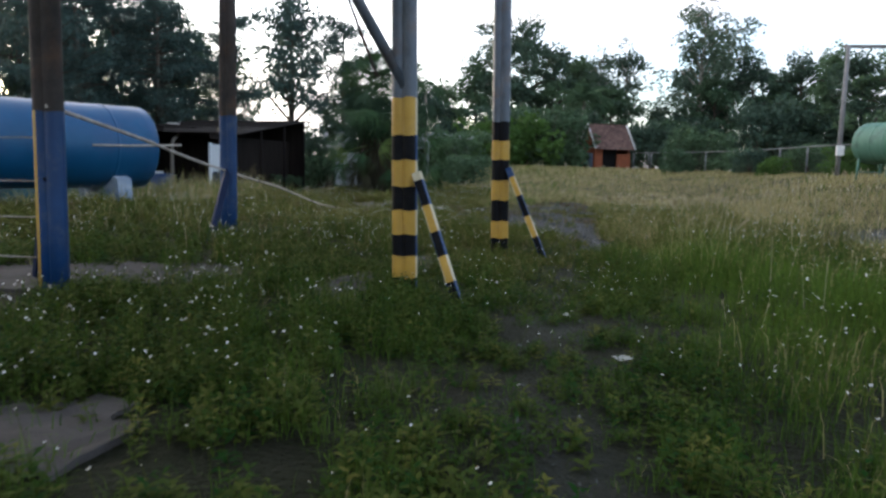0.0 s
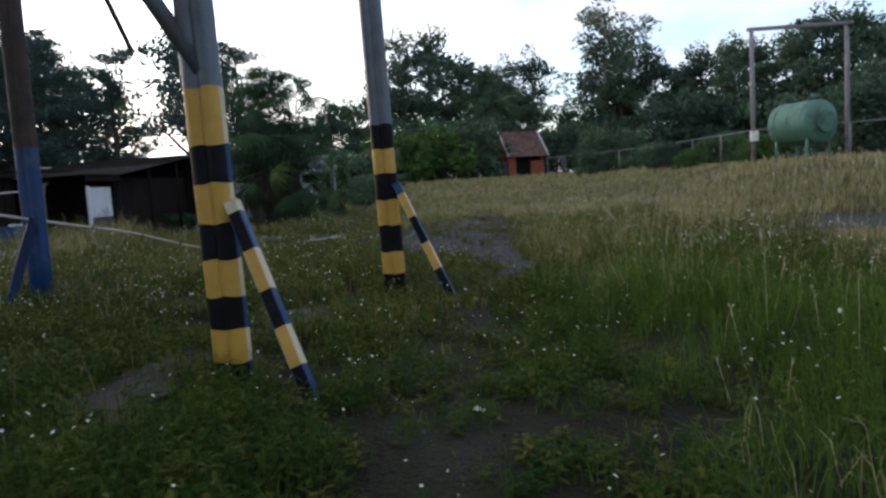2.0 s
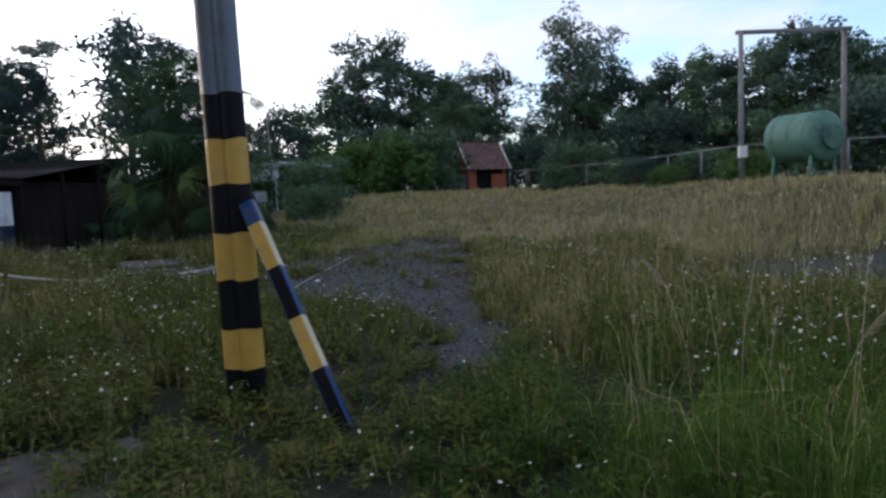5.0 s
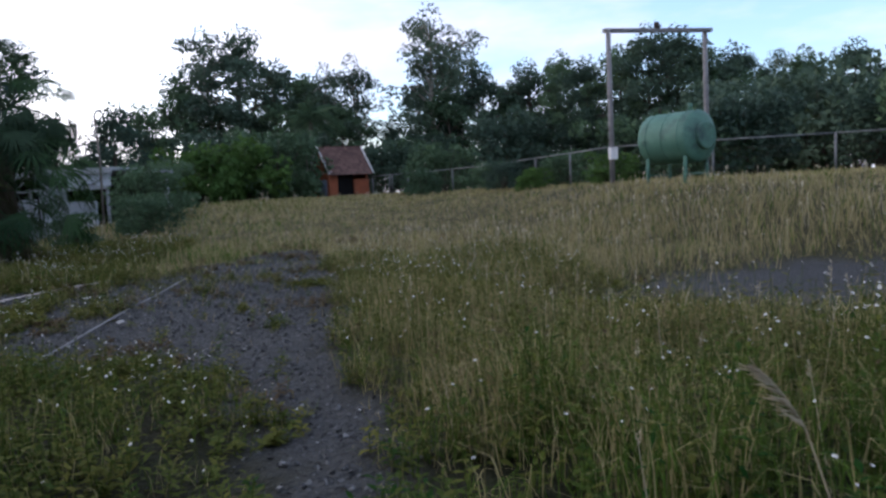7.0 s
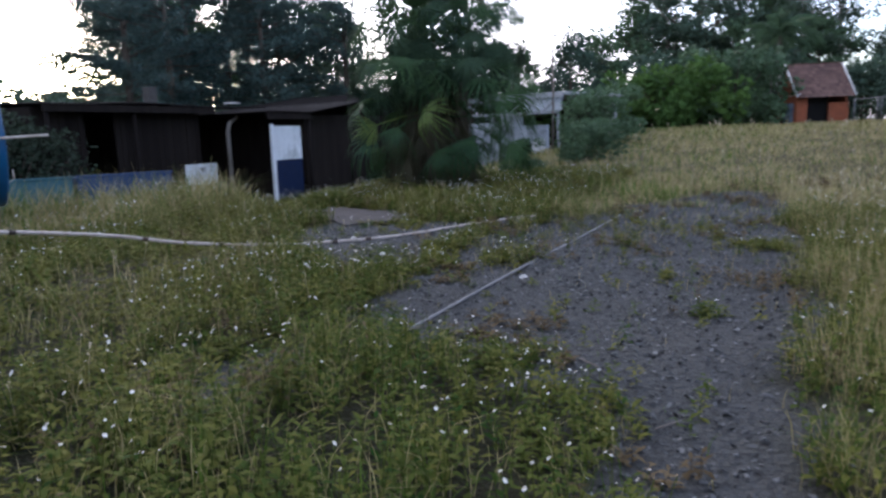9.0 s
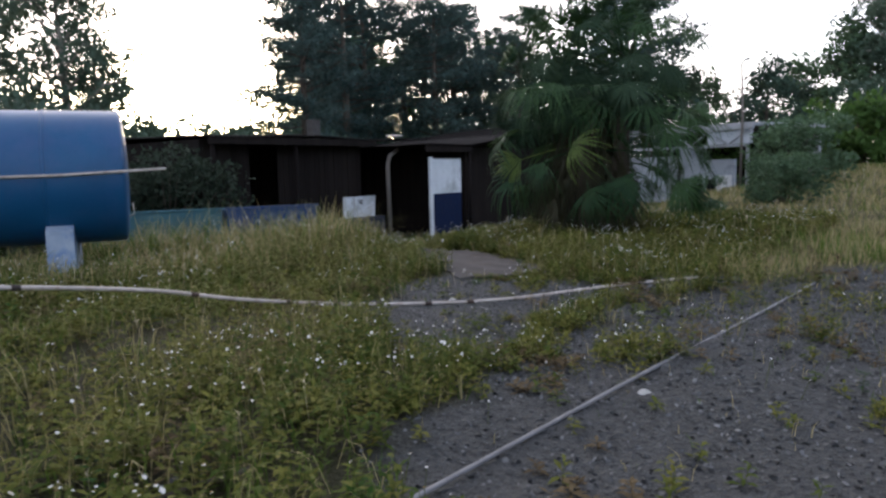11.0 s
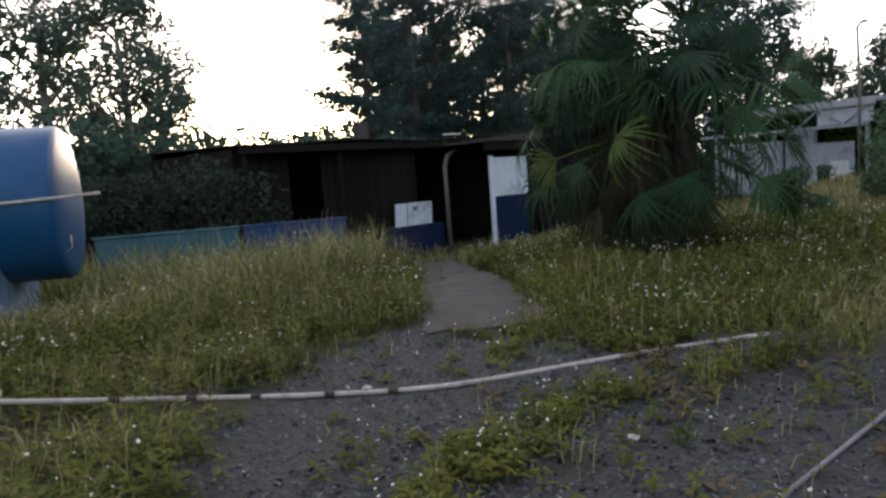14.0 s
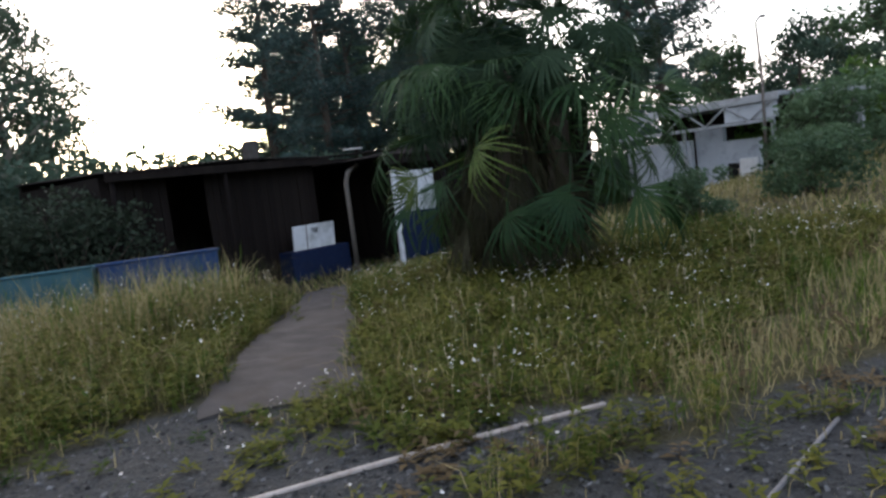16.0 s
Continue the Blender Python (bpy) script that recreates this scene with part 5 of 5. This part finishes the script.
def tallness(x, y):
    w = wobble(x, y, 0.5, 2.0)
    right = smooth((x - 1.25 - 0.18 * w) / 0.7)
    h_right = np.interp(y, [0, 5, 7, 10, 13, 17, 24, 30, 60], [0.22, 0.30, 0.42, 0.46, 0.40, 0.34, 0.24, 0.20, 0.22]) * (1 + 0.30 * w)
    bare_rise = smooth((1.3 - np.hypot((x - 6.2) / 2.8, (y - 14.9) / 2.0)) / 0.4)
    h_right = h_right * (1 - 0.6 * bare_rise)
    h_left = np.interp(y, [0, 9, 12, 16, 22, 30], [0.20, 0.22, 0.26, 0.27, 0.30, 0.28]) * (1 + 0.22 * w)
    west = smooth((-x - 5.0) / 3) * smooth((y - 10) / 4)
    h_left = h_left * (1 + 0.5 * west)
    left_of_path = smooth(((x + 4.84) * 0.64 + (y - 20.42) * 0.77 + 0.6) / -1.5) * smooth((-x - 5) / 3) * smooth((y - 17) / 3)
    h_left = h_left + 0.34 * left_of_path + 0.38 * smooth(1.6 - np.hypot((x + 13.2) / 3.2, (y - 22.5) / 3.6))
    lane = np.exp(-((x - 0.35) / 0.8) ** 2) * smooth((13 - y) / 2)
    h = (h_left * (1 - right) + h_right * right) * np.clip(1 + 0.22 * clump(x, y), 0.6, 1.5)
    return np.clip(h * (1 - 0.5 * lane) * (0.45 + 0.55 * (1 - gravel_mask(x, y))), 0.05, 1.0)


def dryness(x, y):
    right = smooth((x - 1.1) / 0.6)
    d_r = np.interp(y, [0, 6, 9, 13, 18, 30], [0.08, 0.12, 0.30, 0.62, 0.74, 0.80])
    d_l = np.interp(y, [0, 7, 10, 14, 20, 28, 34], [0.02, 0.06, 0.32, 0.56, 0.60, 0.60, 0.66])
    return np.clip(d_l * (1 - right) + d_r * right + 0.13 * wobble(x, y, 0.35, 4.0) - 0.35 * smooth(1.6 - np.hypot((x - 2.3) / 1.5, (y - 8.6) / 2.8)), 0.0, 0.95)


GREEN = mat("grass_green", (0.022, 0.050, 0.009), (0.102, 0.165, 0.028), 0.6, 14, 0.8, 0, attr="tint", translucent=0.3, spec=0.02)
DRY = mat("grass_dry", (0.135, 0.122, 0.052), (0.40, 0.335, 0.165), 0.6, 14, 0.65, 0, attr="tint", translucent=0.25, spec=0.02)
WEED = mat("weed_leaf", (0.013, 0.049, 0.008), (0.138, 0.132, 0.029), 0.8, 14, 0.75, 0, attr="tint", translucent=0.22, spec=0.04)
PETAL = mat("white_petal", (0.62, 0.62, 0.58), (0.82, 0.82, 0.80), 3, 30, 0.6, 0, translucent=0.3)
STRAW = mat("seed_head", (0.34, 0.29, 0.19), (0.62, 0.55, 0.40), 2, 20, 0.8, 0, attr="tint", translucent=0.25)
STONE = mat("pebble", (0.0132, 0.0137, 0.0135), (0.19, 0.193, 0.186), 5, 50, 0.85, 0.2, attr="tint")
grng = np.random.default_rng(2024)


def scatter(n, lo, hi, keep):
    """n places in the box lo..hi, thinned by keep(x, y)."""
    x, y = grng.uniform(lo[0], hi[0], n), grng.uniform(lo[1], hi[1], n)
    k = grng.uniform(0, 1, n) < keep(x, y)
    return x[k], y[k]


def inside(x, y, lo, hi, soft=1.2):
    w = 0.5 * wobble(x, y, 0.9, 6.0)
    return smooth((np.minimum(np.minimum(x - lo[0], hi[0] - x), np.minimum(y - lo[1], hi[1] - y)) + w) / soft)


def from_walk(x, y):
    return np.hypot(np.maximum(np.abs(x - 0.4) - 0.0, 0), np.maximum(y - 17.5, 0) + np.maximum(1.0 - y, 0))


def blades(name, label, x, y, hmul, wmul, split, clump=True):
    n = len(x)
    h = tallness(x, y) * grng.uniform(0.45, 1.25, n) * hmul
    dist = from_walk(x, y)
    w = (0.0040 + 0.00075 * dist) * grng.uniform(0.7, 1.4, n) * wmul
    phi, lean = grng.uniform(0, 2 * np.pi, n), grng.uniform(0.25, 1.2, n) ** 1.2
    z = height(x, y) - 0.015
    base = np.stack([x, y, z], 1)
    out = np.stack([np.cos(phi), np.sin(phi), np.zeros(n)], 1)
    sa = phi + np.pi / 2 + grng.uniform(-0.7, 0.7, n)
    side = np.stack([np.cos(sa), np.sin(sa), np.zeros(n)], 1) * w[:, None] * 0.5
    up = np.array([0, 0, 1.0])
    mid = base + up * (h * 0.58)[:, None] + out * (h * lean * 0.28)[:, None]
    tip = base + up * (h * (1 - 0.35 * lean))[:, None] + out * (h * lean * 0.85)[:, None]
    low = np.stack([base - side, base + side, mid + side * 0.8, mid - side * 0.8], 1)
    high = np.stack([mid - side * 0.8, mid + side * 0.8, tip + side * 0.12, tip - side * 0.12], 1)
    tint = np.clip(grng.normal(0.45, 0.22, n) + 0.12 * wobble(x, y, 0.8, 1.0) + 0.28 * smooth(1.6 - np.hypot((x - 2.1) / 1.2, (y - 8.6) / 3.4)) + 0.30 * smooth((y - 9) / 16) * smooth((x + 6) / 4), 0, 1)
    dry = (grng.uniform(0, 1, n) < np.clip(dryness(x, y) + (0.14 * smooth((x - 1.0) / 1.5) + 0.08) * smooth((y - 7) / 4), 0, 0.85)).astype(int)
    if split:
        polys, tint, dry = np.concatenate([low, high]), np.concatenate([tint, tint]), np.concatenate([dry, dry])
    else:
        polys = np.stack([base - side, base + side, tip + side * 0.3, tip - side * 0.3], 1)
    return tagged(soup(name, polys, [GREEN, DRY], None, "", tint, dry), label, "grass", kind="stuff")


x, y = scatter(230000, (-3.6, 0.6), (5.0, 21.4), lambda x, y: inside(x, y, (-3.6, 0.6), (5.0, 21.4)) * cover(x, y) * np.clip(1.15 - 0.16 * from_walk(x, y), 0.25, 1) * (1 - 0.68 * smooth((1.3 - x) / 0.4) * smooth((y - 9) / 2)))
blades("grass", "mixed green and yellowing wild grass", x, y, 1.0, 1.0, True)
x, y = scatter(300000, (-12, 0), (12, 29), lambda x, y: cover(x, y) * inside(x, y, (-12, 0), (12, 29), 2.0) * (1 - inside(x, y, (-3.6, 0.6), (5.0, 21.4))) * (np.clip(1.3 - 0.1 * from_walk(x, y), 0.3, 1) * (1 - 0.35 * (x < -2.5) * (y > 9))))
blades("grass", "knee-high yellow-green meadow grass", x, y, 1.0, 1.0, True)
x, y = scatter(300000, (-30, -8), (30, 62), lambda x, y: cover(x, y) * (1 - inside(x, y, (-12, 0), (12, 29), 2.0)) * np.where(np.abs(x + 19) < 2.2, 0.4, 1) * np.where((x < -19.5) & (y > 12), 0, 1))
blades("grass", "straw-coloured far meadow grass", x, y, 0.75, 1.5, False)


x, y = scatter(15000, (-17, 15.5), (-8.2, 25.5), lambda x, y: (1 - path_mask(x, y, 0.5)) * np.where(np.hypot(x + 12.5, y - 16.8) < 1.6, 0.2, 1))
blades("grass", "tall green grass before the vats", x, y, 1.4, 1.2, True)


def weeds(name, label, x, y, hmul, material=None):
    """Leafy weeds: a dozen small leaves up a thin stem."""
    n, m = len(x), 11
    H = tallness(x, y) * grng.uniform(0.5, 1.05, n) * hmul
    lx, ly = grng.normal(0, 0.12, n), grng.normal(0, 0.12, n)
    base = np.stack([x, y, height(x, y)], 1)
    f = (np.arange(m) + 0.6) / m
    f = f[None, :] * np.ones((n, 1))
    c = base[:, None, :] + np.stack([lx[:, None] * H[:, None] * f * f, ly[:, None] * H[:, None] * f * f, H[:, None] * f], -1)
    a = np.arange(m)[None, :] * 2.4 + grng.uniform(0, 6.3, (n, 1)) + grng.uniform(-0.4, 0.4, (n, m))
    L = (0.068 - 0.028 * f) * grng.uniform(0.7, 1.3, (n, m)) * (1 + 0.10 * from_walk(x, y))[:, None]
    rise = grng.uniform(-0.15, 0.75, (n, m))
    d = np.stack([np.cos(a), np.sin(a), rise], -1)
    s = np.stack([-np.sin(a), np.cos(a), np.zeros_like(a)], -1)
    L3 = L[..., None]
    polys = np.stack([c, c + d * L3 * 0.5 - s * L3 * 0.20, c + d * L3 + np.array([0, 0, -0.2]) * L3, c + d * L3 * 0.5 + s * L3 * 0.20], 2).reshape(-1, 4, 3)
    tint = np.repeat(np.clip(grng.normal(0.36, 0.22, n) + 0.62 * (dryness(x, y) - 0.15), 0, 1), m)
    stem_w = np.stack([np.full(n, 0.0022), np.zeros(n), np.zeros(n)], 1)
    top = c[:, -1, :]
    stems = np.stack([base - stem_w, base + stem_w, top + stem_w * 0.6, top - stem_w * 0.6], 1)
    polys, tint = np.concatenate([polys, stems]), np.concatenate([tint, np.full(n, 0.3)])
    return tagged(soup(name, polys, material or WEED, None, "", tint), label, "weeds", kind="stuff")


x, y = scatter(36000, (-3.8, 0.4), (4.6, 21.4), lambda x, y: inside(x, y, (-3.8, 0.4), (9, 21.4)) * np.clip(cover(x, y) * 0.9 * (1 - (0.85 - 0.45 * smooth((y - 9) / 2)) * smooth((x - 1.1) / 0.5)) + weed_patch(x, y), 0, 1) * (1 - 0.25 * (y > 12)))
weeds("weeds", "low leafy green weeds", x, y, 1.12)
x, y = scatter(36000, (-13, 0), (-2, 31), lambda x, y: cover(x, y) * 0.75 * inside(x, y, (-12, 0), (9, 30), 2.0) * (1 - inside(x, y, (-3.8, 0.4), (9, 21.4))))
weeds("weeds", "leafy weeds among meadow grass", x, y, 0.95)

BROWN = mat("dead_brown_weed", (0.05, 0.036, 0.020), (0.145, 0.108, 0.058), 0.8, 14, 0.85, 0, attr="tint", translucent=0.15, spec=0.02)
x, y = scatter(3000, (-3.2, 12.5), (2.0, 25), lambda x, y: gravel_mask(x, y) * np.clip(0.9 * wobble(x, y, 0.9, 11.0) - 0.35 + smooth(1.5 - np.hypot((x + 1.55) / 0.3, (y - 14.45) / 0.3)), 0, 1))
weeds("weeds", "dead brown weeds lying on the gravel", x, y, 0.8, BROWN)
x, y = scatter(9000, (-12, 9), (5, 27), lambda x, y: cover(x, y) * np.clip(wobble(x, y, 0.7, 9.0) - 0.2, 0, 1) * 0.7)
weeds("weeds", "withered brown weeds among the green", x, y, 1.0, BROWN)


def flowers(label, n, lo, hi, keep, size):
    x, y = scatter(n, lo, hi, keep)
    n = len(x)
    H = tallness(x, y) * grng.uniform(0.75, 1.2, n) + 0.05
    ox, oy = grng.normal(0, 0.04, n), grng.normal(0, 0.04, n)
    zb = height(x, y)
    top = np.stack([x + ox, y + oy, zb + H], 1)
    tilt = grng.normal(0, 0.45, (n, 2))
    r = size * grng.uniform(0.5, 1.1, n) * (1 + 0.05 * from_walk(x, y))
    ang = np.arange(8) * np.pi / 4
    rad = np.where(np.arange(8) % 2 == 0, 1.0, 0.78)
    u = np.cos(ang)[None] * rad * r[:, None]
    v = np.sin(ang)[None] * rad * r[:, None]
    head = top[:, None, :] + np.stack([u, v, tilt[:, :1] * u + tilt[:, 1:] * v], -1)
    sw = np.stack([np.full(n, 0.0016), np.zeros(n), np.zeros(n)], 1)
    base = np.stack([x, y, zb], 1)
    soup_head = soup("flowers", head, PETAL)
    tagged(soup_head, label, "flowers", kind="stuff")
    stems = np.stack([base - sw, base + sw, top + sw - [0, 0, 0.003], top - sw - [0, 0, 0.003]], 1)
    tagged(soup("flower_stems", stems, WEED, None, "", np.full(n, 0.4)), "thin green stems of small white flowers", "stems", kind="stuff")
    yc = top[:, None, :] + np.stack([u * 0.36, v * 0.36, np.full_like(u, 0.003)], -1)
    tagged(soup("flower_centres", yc, M["yellow"]), "tiny yellow centres of white flowers", "flowers", kind="stuff")


patchy = lambda x, y: cover(x, y) * np.clip(0.35 + 0.5 * wobble(x, y, 0.55, 3.0), 0.05, 1)
flowers("small white daisies in the weeds", 12500, (-3.5, 1.2), (4.6, 21), lambda x, y: np.clip(patchy(x, y) + 0.7 * weed_patch(x, y), 0, 1), 0.0088)
flowers("small white daisies over the meadow", 11500, (-12, 4), (-2, 30), patchy, 0.009)
flowers("scattered small white flowers in tall grass", 1300, (1.5, 4), (9, 24), patchy, 0.009)


def seed_heads(label, n, lo, hi, keep, tall, k=9):
    x, y = scatter(n, lo, hi, keep)
    n = len(x)
    H = tallness(x, y) * grng.uniform(1.0, 1.35, n) * tall
    base = np.stack([x, y, height(x, y)], 1)
    a = grng.uniform(0, 6.3, n)
    bend = np.stack([np.cos(a), np.sin(a), np.zeros(n)], 1) * (H * grng.uniform(0.05, 0.3, n))[:, None]
    top = base + bend + np.array([0, 0, 1.0]) * H[:, None]
    w = (0.0016 + 0.0005 * from_walk(x, y))[:, None] * np.array([[1.0, 0, 0]])
    stems = np.stack([base - w, base + w, top + w * 0.5, top - w * 0.5], 1)
    f = grng.uniform(0.0, 0.22, (n, k))
    c = top[:, None, :] - (bend * 0.8 + np.array([0, 0, 1.0]) * H[:, None])[:, None, :] * f[..., None]
    b = grng.uniform(0, 6.3, (n, k))
    L = (0.014 + 0.0022 * from_walk(x, y))[:, None] * grng.uniform(0.6, 1.3, (n, k))
    d = np.stack([np.cos(b), np.sin(b), np.full_like(b, 1.3)], -1) * L[..., None]
    s = np.stack([-np.sin(b), np.cos(b), np.zeros_like(b)], -1) * L[..., None] * 0.16
    pl = np.stack([c, c + d * 0.5 - s, c + d, c + d * 0.5 + s], 2).reshape(-1, 4, 3)
    tint = np.concatenate([np.full(n, 0.2), np.repeat(grng.uniform(0, 1, n), k)])
    tagged(soup("seed_heads", np.concatenate([stems, pl]), STRAW, None, "", tint), label, "grass", kind="stuff")


seed_heads("feathery straw seed heads over tall grass", 1000, (1.3, 6), (11, 28), lambda x, y: cover(x, y) * smooth((x - 1.2) / 0.5) * 0.8, 1.0)
seed_heads("feathery straw seed heads over the far meadow", 260, (-14, 20), (24, 58), lambda x, y: cover(x, y) * smooth((y - 20) / 12), 1.0, 6)
seed_heads("thin dry stalks among meadow weeds", 500, (-11, 9), (-2, 28), lambda x, y: cover(x, y) * 0.6, 0.85, 5)

# pale plumes that stand out of the green clump
for px_, py_, hh, bx_, by_ in ((1.95, 9.35, 0.78, -0.10, 0.02), (2.08, 9.5, 0.86, 0.14, 0.05), (1.9, 9.55, 0.74, -0.16, 0.06), (2.25, 9.1, 0.6, 0.18, -0.05)):
    e = empty("grass_plume", pose(px_, py_, hz(px_, py_)), "pale feathery grass plume on a thin stalk", "grass plume", "grass plumes in the clump")
    part("stalk", tubem([(0, 0, -0.02), (bx_ * 0.2, by_ * 0.3, hh * 0.6), (bx_ * 0.7, by_, hh)], [0.003, 0.0022, 0.0016], 5), STRAW, e)
    bm = bmesh.new()
    prng = random.Random(int(px_ * 100 + hh * 1000))
    for k in range(46):
        t = k / 46
        c = Vector((bx_ * (0.7 + 0.55 * t), by_ * (1 + 0.4 * t), hh + 0.17 * t - 0.05 * t * t))
        tip = c + Vector((bx_ * 0.25 + prng.uniform(-0.016, 0.016), prng.uniform(-0.016, 0.016), prng.uniform(0.004, 0.03)))
        tube(bm, [c, tip], [0.0028, 0.0008], 3)
    part("plume", bm, STRAW, e)


def stones(name, label, n, lo, hi, keep, size):
    x, y = scatter(n, lo, hi, keep)
    n = len(x)
    s = size * grng.uniform(0.45, 1.0, n) ** 2 * grng.uniform(0.7, 1.5, n)
    c = np.stack([x, y, height(x, y) + s * 0.25], 1)
    ax = grng.normal(0, 1, (n, 3, 3))
    ax[:, :, 2] *= 0.55
    ax /= np.linalg.norm(ax, axis=2)[:, :, None]
    sc = s[:, None, None] * grng.uniform(0.6, 1.0, (n, 3, 1))
    e1, e2, e3 = (c[:, None] + sg * ax[:, i:i + 1] * sc[:, i:i + 1] for i, sg in ((0, 1), (1, 1), (2, 1)))
    f1, f2, f3 = (c[:, None] - ax[:, i:i + 1] * sc[:, i:i + 1] for i in (0, 1, 2))
    tri = []
    for A in (e1, f1):
        for B in (e2, f2):
            for C in (e3, f3):
                tri.append(np.concatenate([A, B, C], 1))
    polys = np.stack(tri, 1).reshape(-1, 3, 3)
    tint = np.repeat(np.clip(grng.normal(0.42, 0.25, n), 0, 1), 8)
    tagged(soup(name, polys, STONE, None, "", tint), label, "gravel", kind="stuff")


stones("pebbles", "loose grey gravel stones", 40000, (-3.2, 10.5), (2.2, 25), lambda x, y: gravel_mask(x, y) * np.clip(1.2 - 0.05 * np.abs(y - 15), 0.3, 1), 0.020)
stones("pebbles", "gravel and stones by the hose", 9000, (-5.2, 16), (-1.8, 21.5), lambda x, y: gravel_mask(x, y), 0.019)
stones("pebbles", "scattered stones on the worn track", 2500, (-0.8, 2), (1.4, 12), lambda x, y: gravel_mask(x, y), 0.022)

# old cable and twigs
cable = [(-1.82, 12.75), (-2.1, 13.0), (-2.15, 13.4), (-2.14, 13.85), (-2.1, 14.25)]
tagged(part("branch", tubem(spline([(x, y, hz(x, y) + 0.03 + 0.02 * (k % 2)) for k, (x, y) in enumerate(cable)], 6), [0.016] * 8 + [0.020] * 9 + [0.013] * 8, 7), M["bark"]),
       "dark fallen branch half buried in weeds", "branch")
for (ax, ay), (bx, by) in (((-0.02, 14.2), (0.17, 13.98)), ((-3.17, 17.16), (-3.10, 17.30)), ((-0.9, 18.2), (-0.7, 18.3)), ((0.5, 13.4), (0.62, 13.55))):
    tagged(part("twig", tubem([(ax, ay, hz(ax, ay) + 0.012), ((ax + bx) / 2 + 0.01, (ay + by) / 2, hz(ax, ay) + 0.02), (bx, by, hz(bx, by) + 0.012)], [0.005, 0.004, 0.002], 5), M["wood"]),
           "thin pale dry twig lying on gravel", "twig", "twigs on the gravel")

# scraps of litter
for lx, ly, s in ((0.78, 4.95, 0.075), (0.45, 6.2, 0.04), (-1.0, 16.3, 0.05), (-1.9, 18.4, 0.045), (-3.9, 18.2, 0.05)):
    bm = bmesh.new()
    lr = random.Random(int(lx * 100))
    ringv = [bm.verts.new((s * lr.uniform(0.6, 1.1) * math.cos(k * 0.9), s * lr.uniform(0.5, 1.0) * math.sin(k * 0.9), lr.uniform(0.01, 0.04))) for k in range(7)]
    mid = bm.verts.new((0, 0, 0.05))
    for k in range(7):
        bm.faces.new((mid, ringv[k], ringv[(k + 1) % 7]))
    bmesh.ops.solidify(bm, geom=bm.faces[:], thickness=0.004)
    ob = part("litter", bm, M["white"])
    ob.matrix_basis = pose(lx, ly, hz(lx, ly) + 0.015)
    tagged(ob, "crumpled white scrap lying on the soil", "litter", "litter")
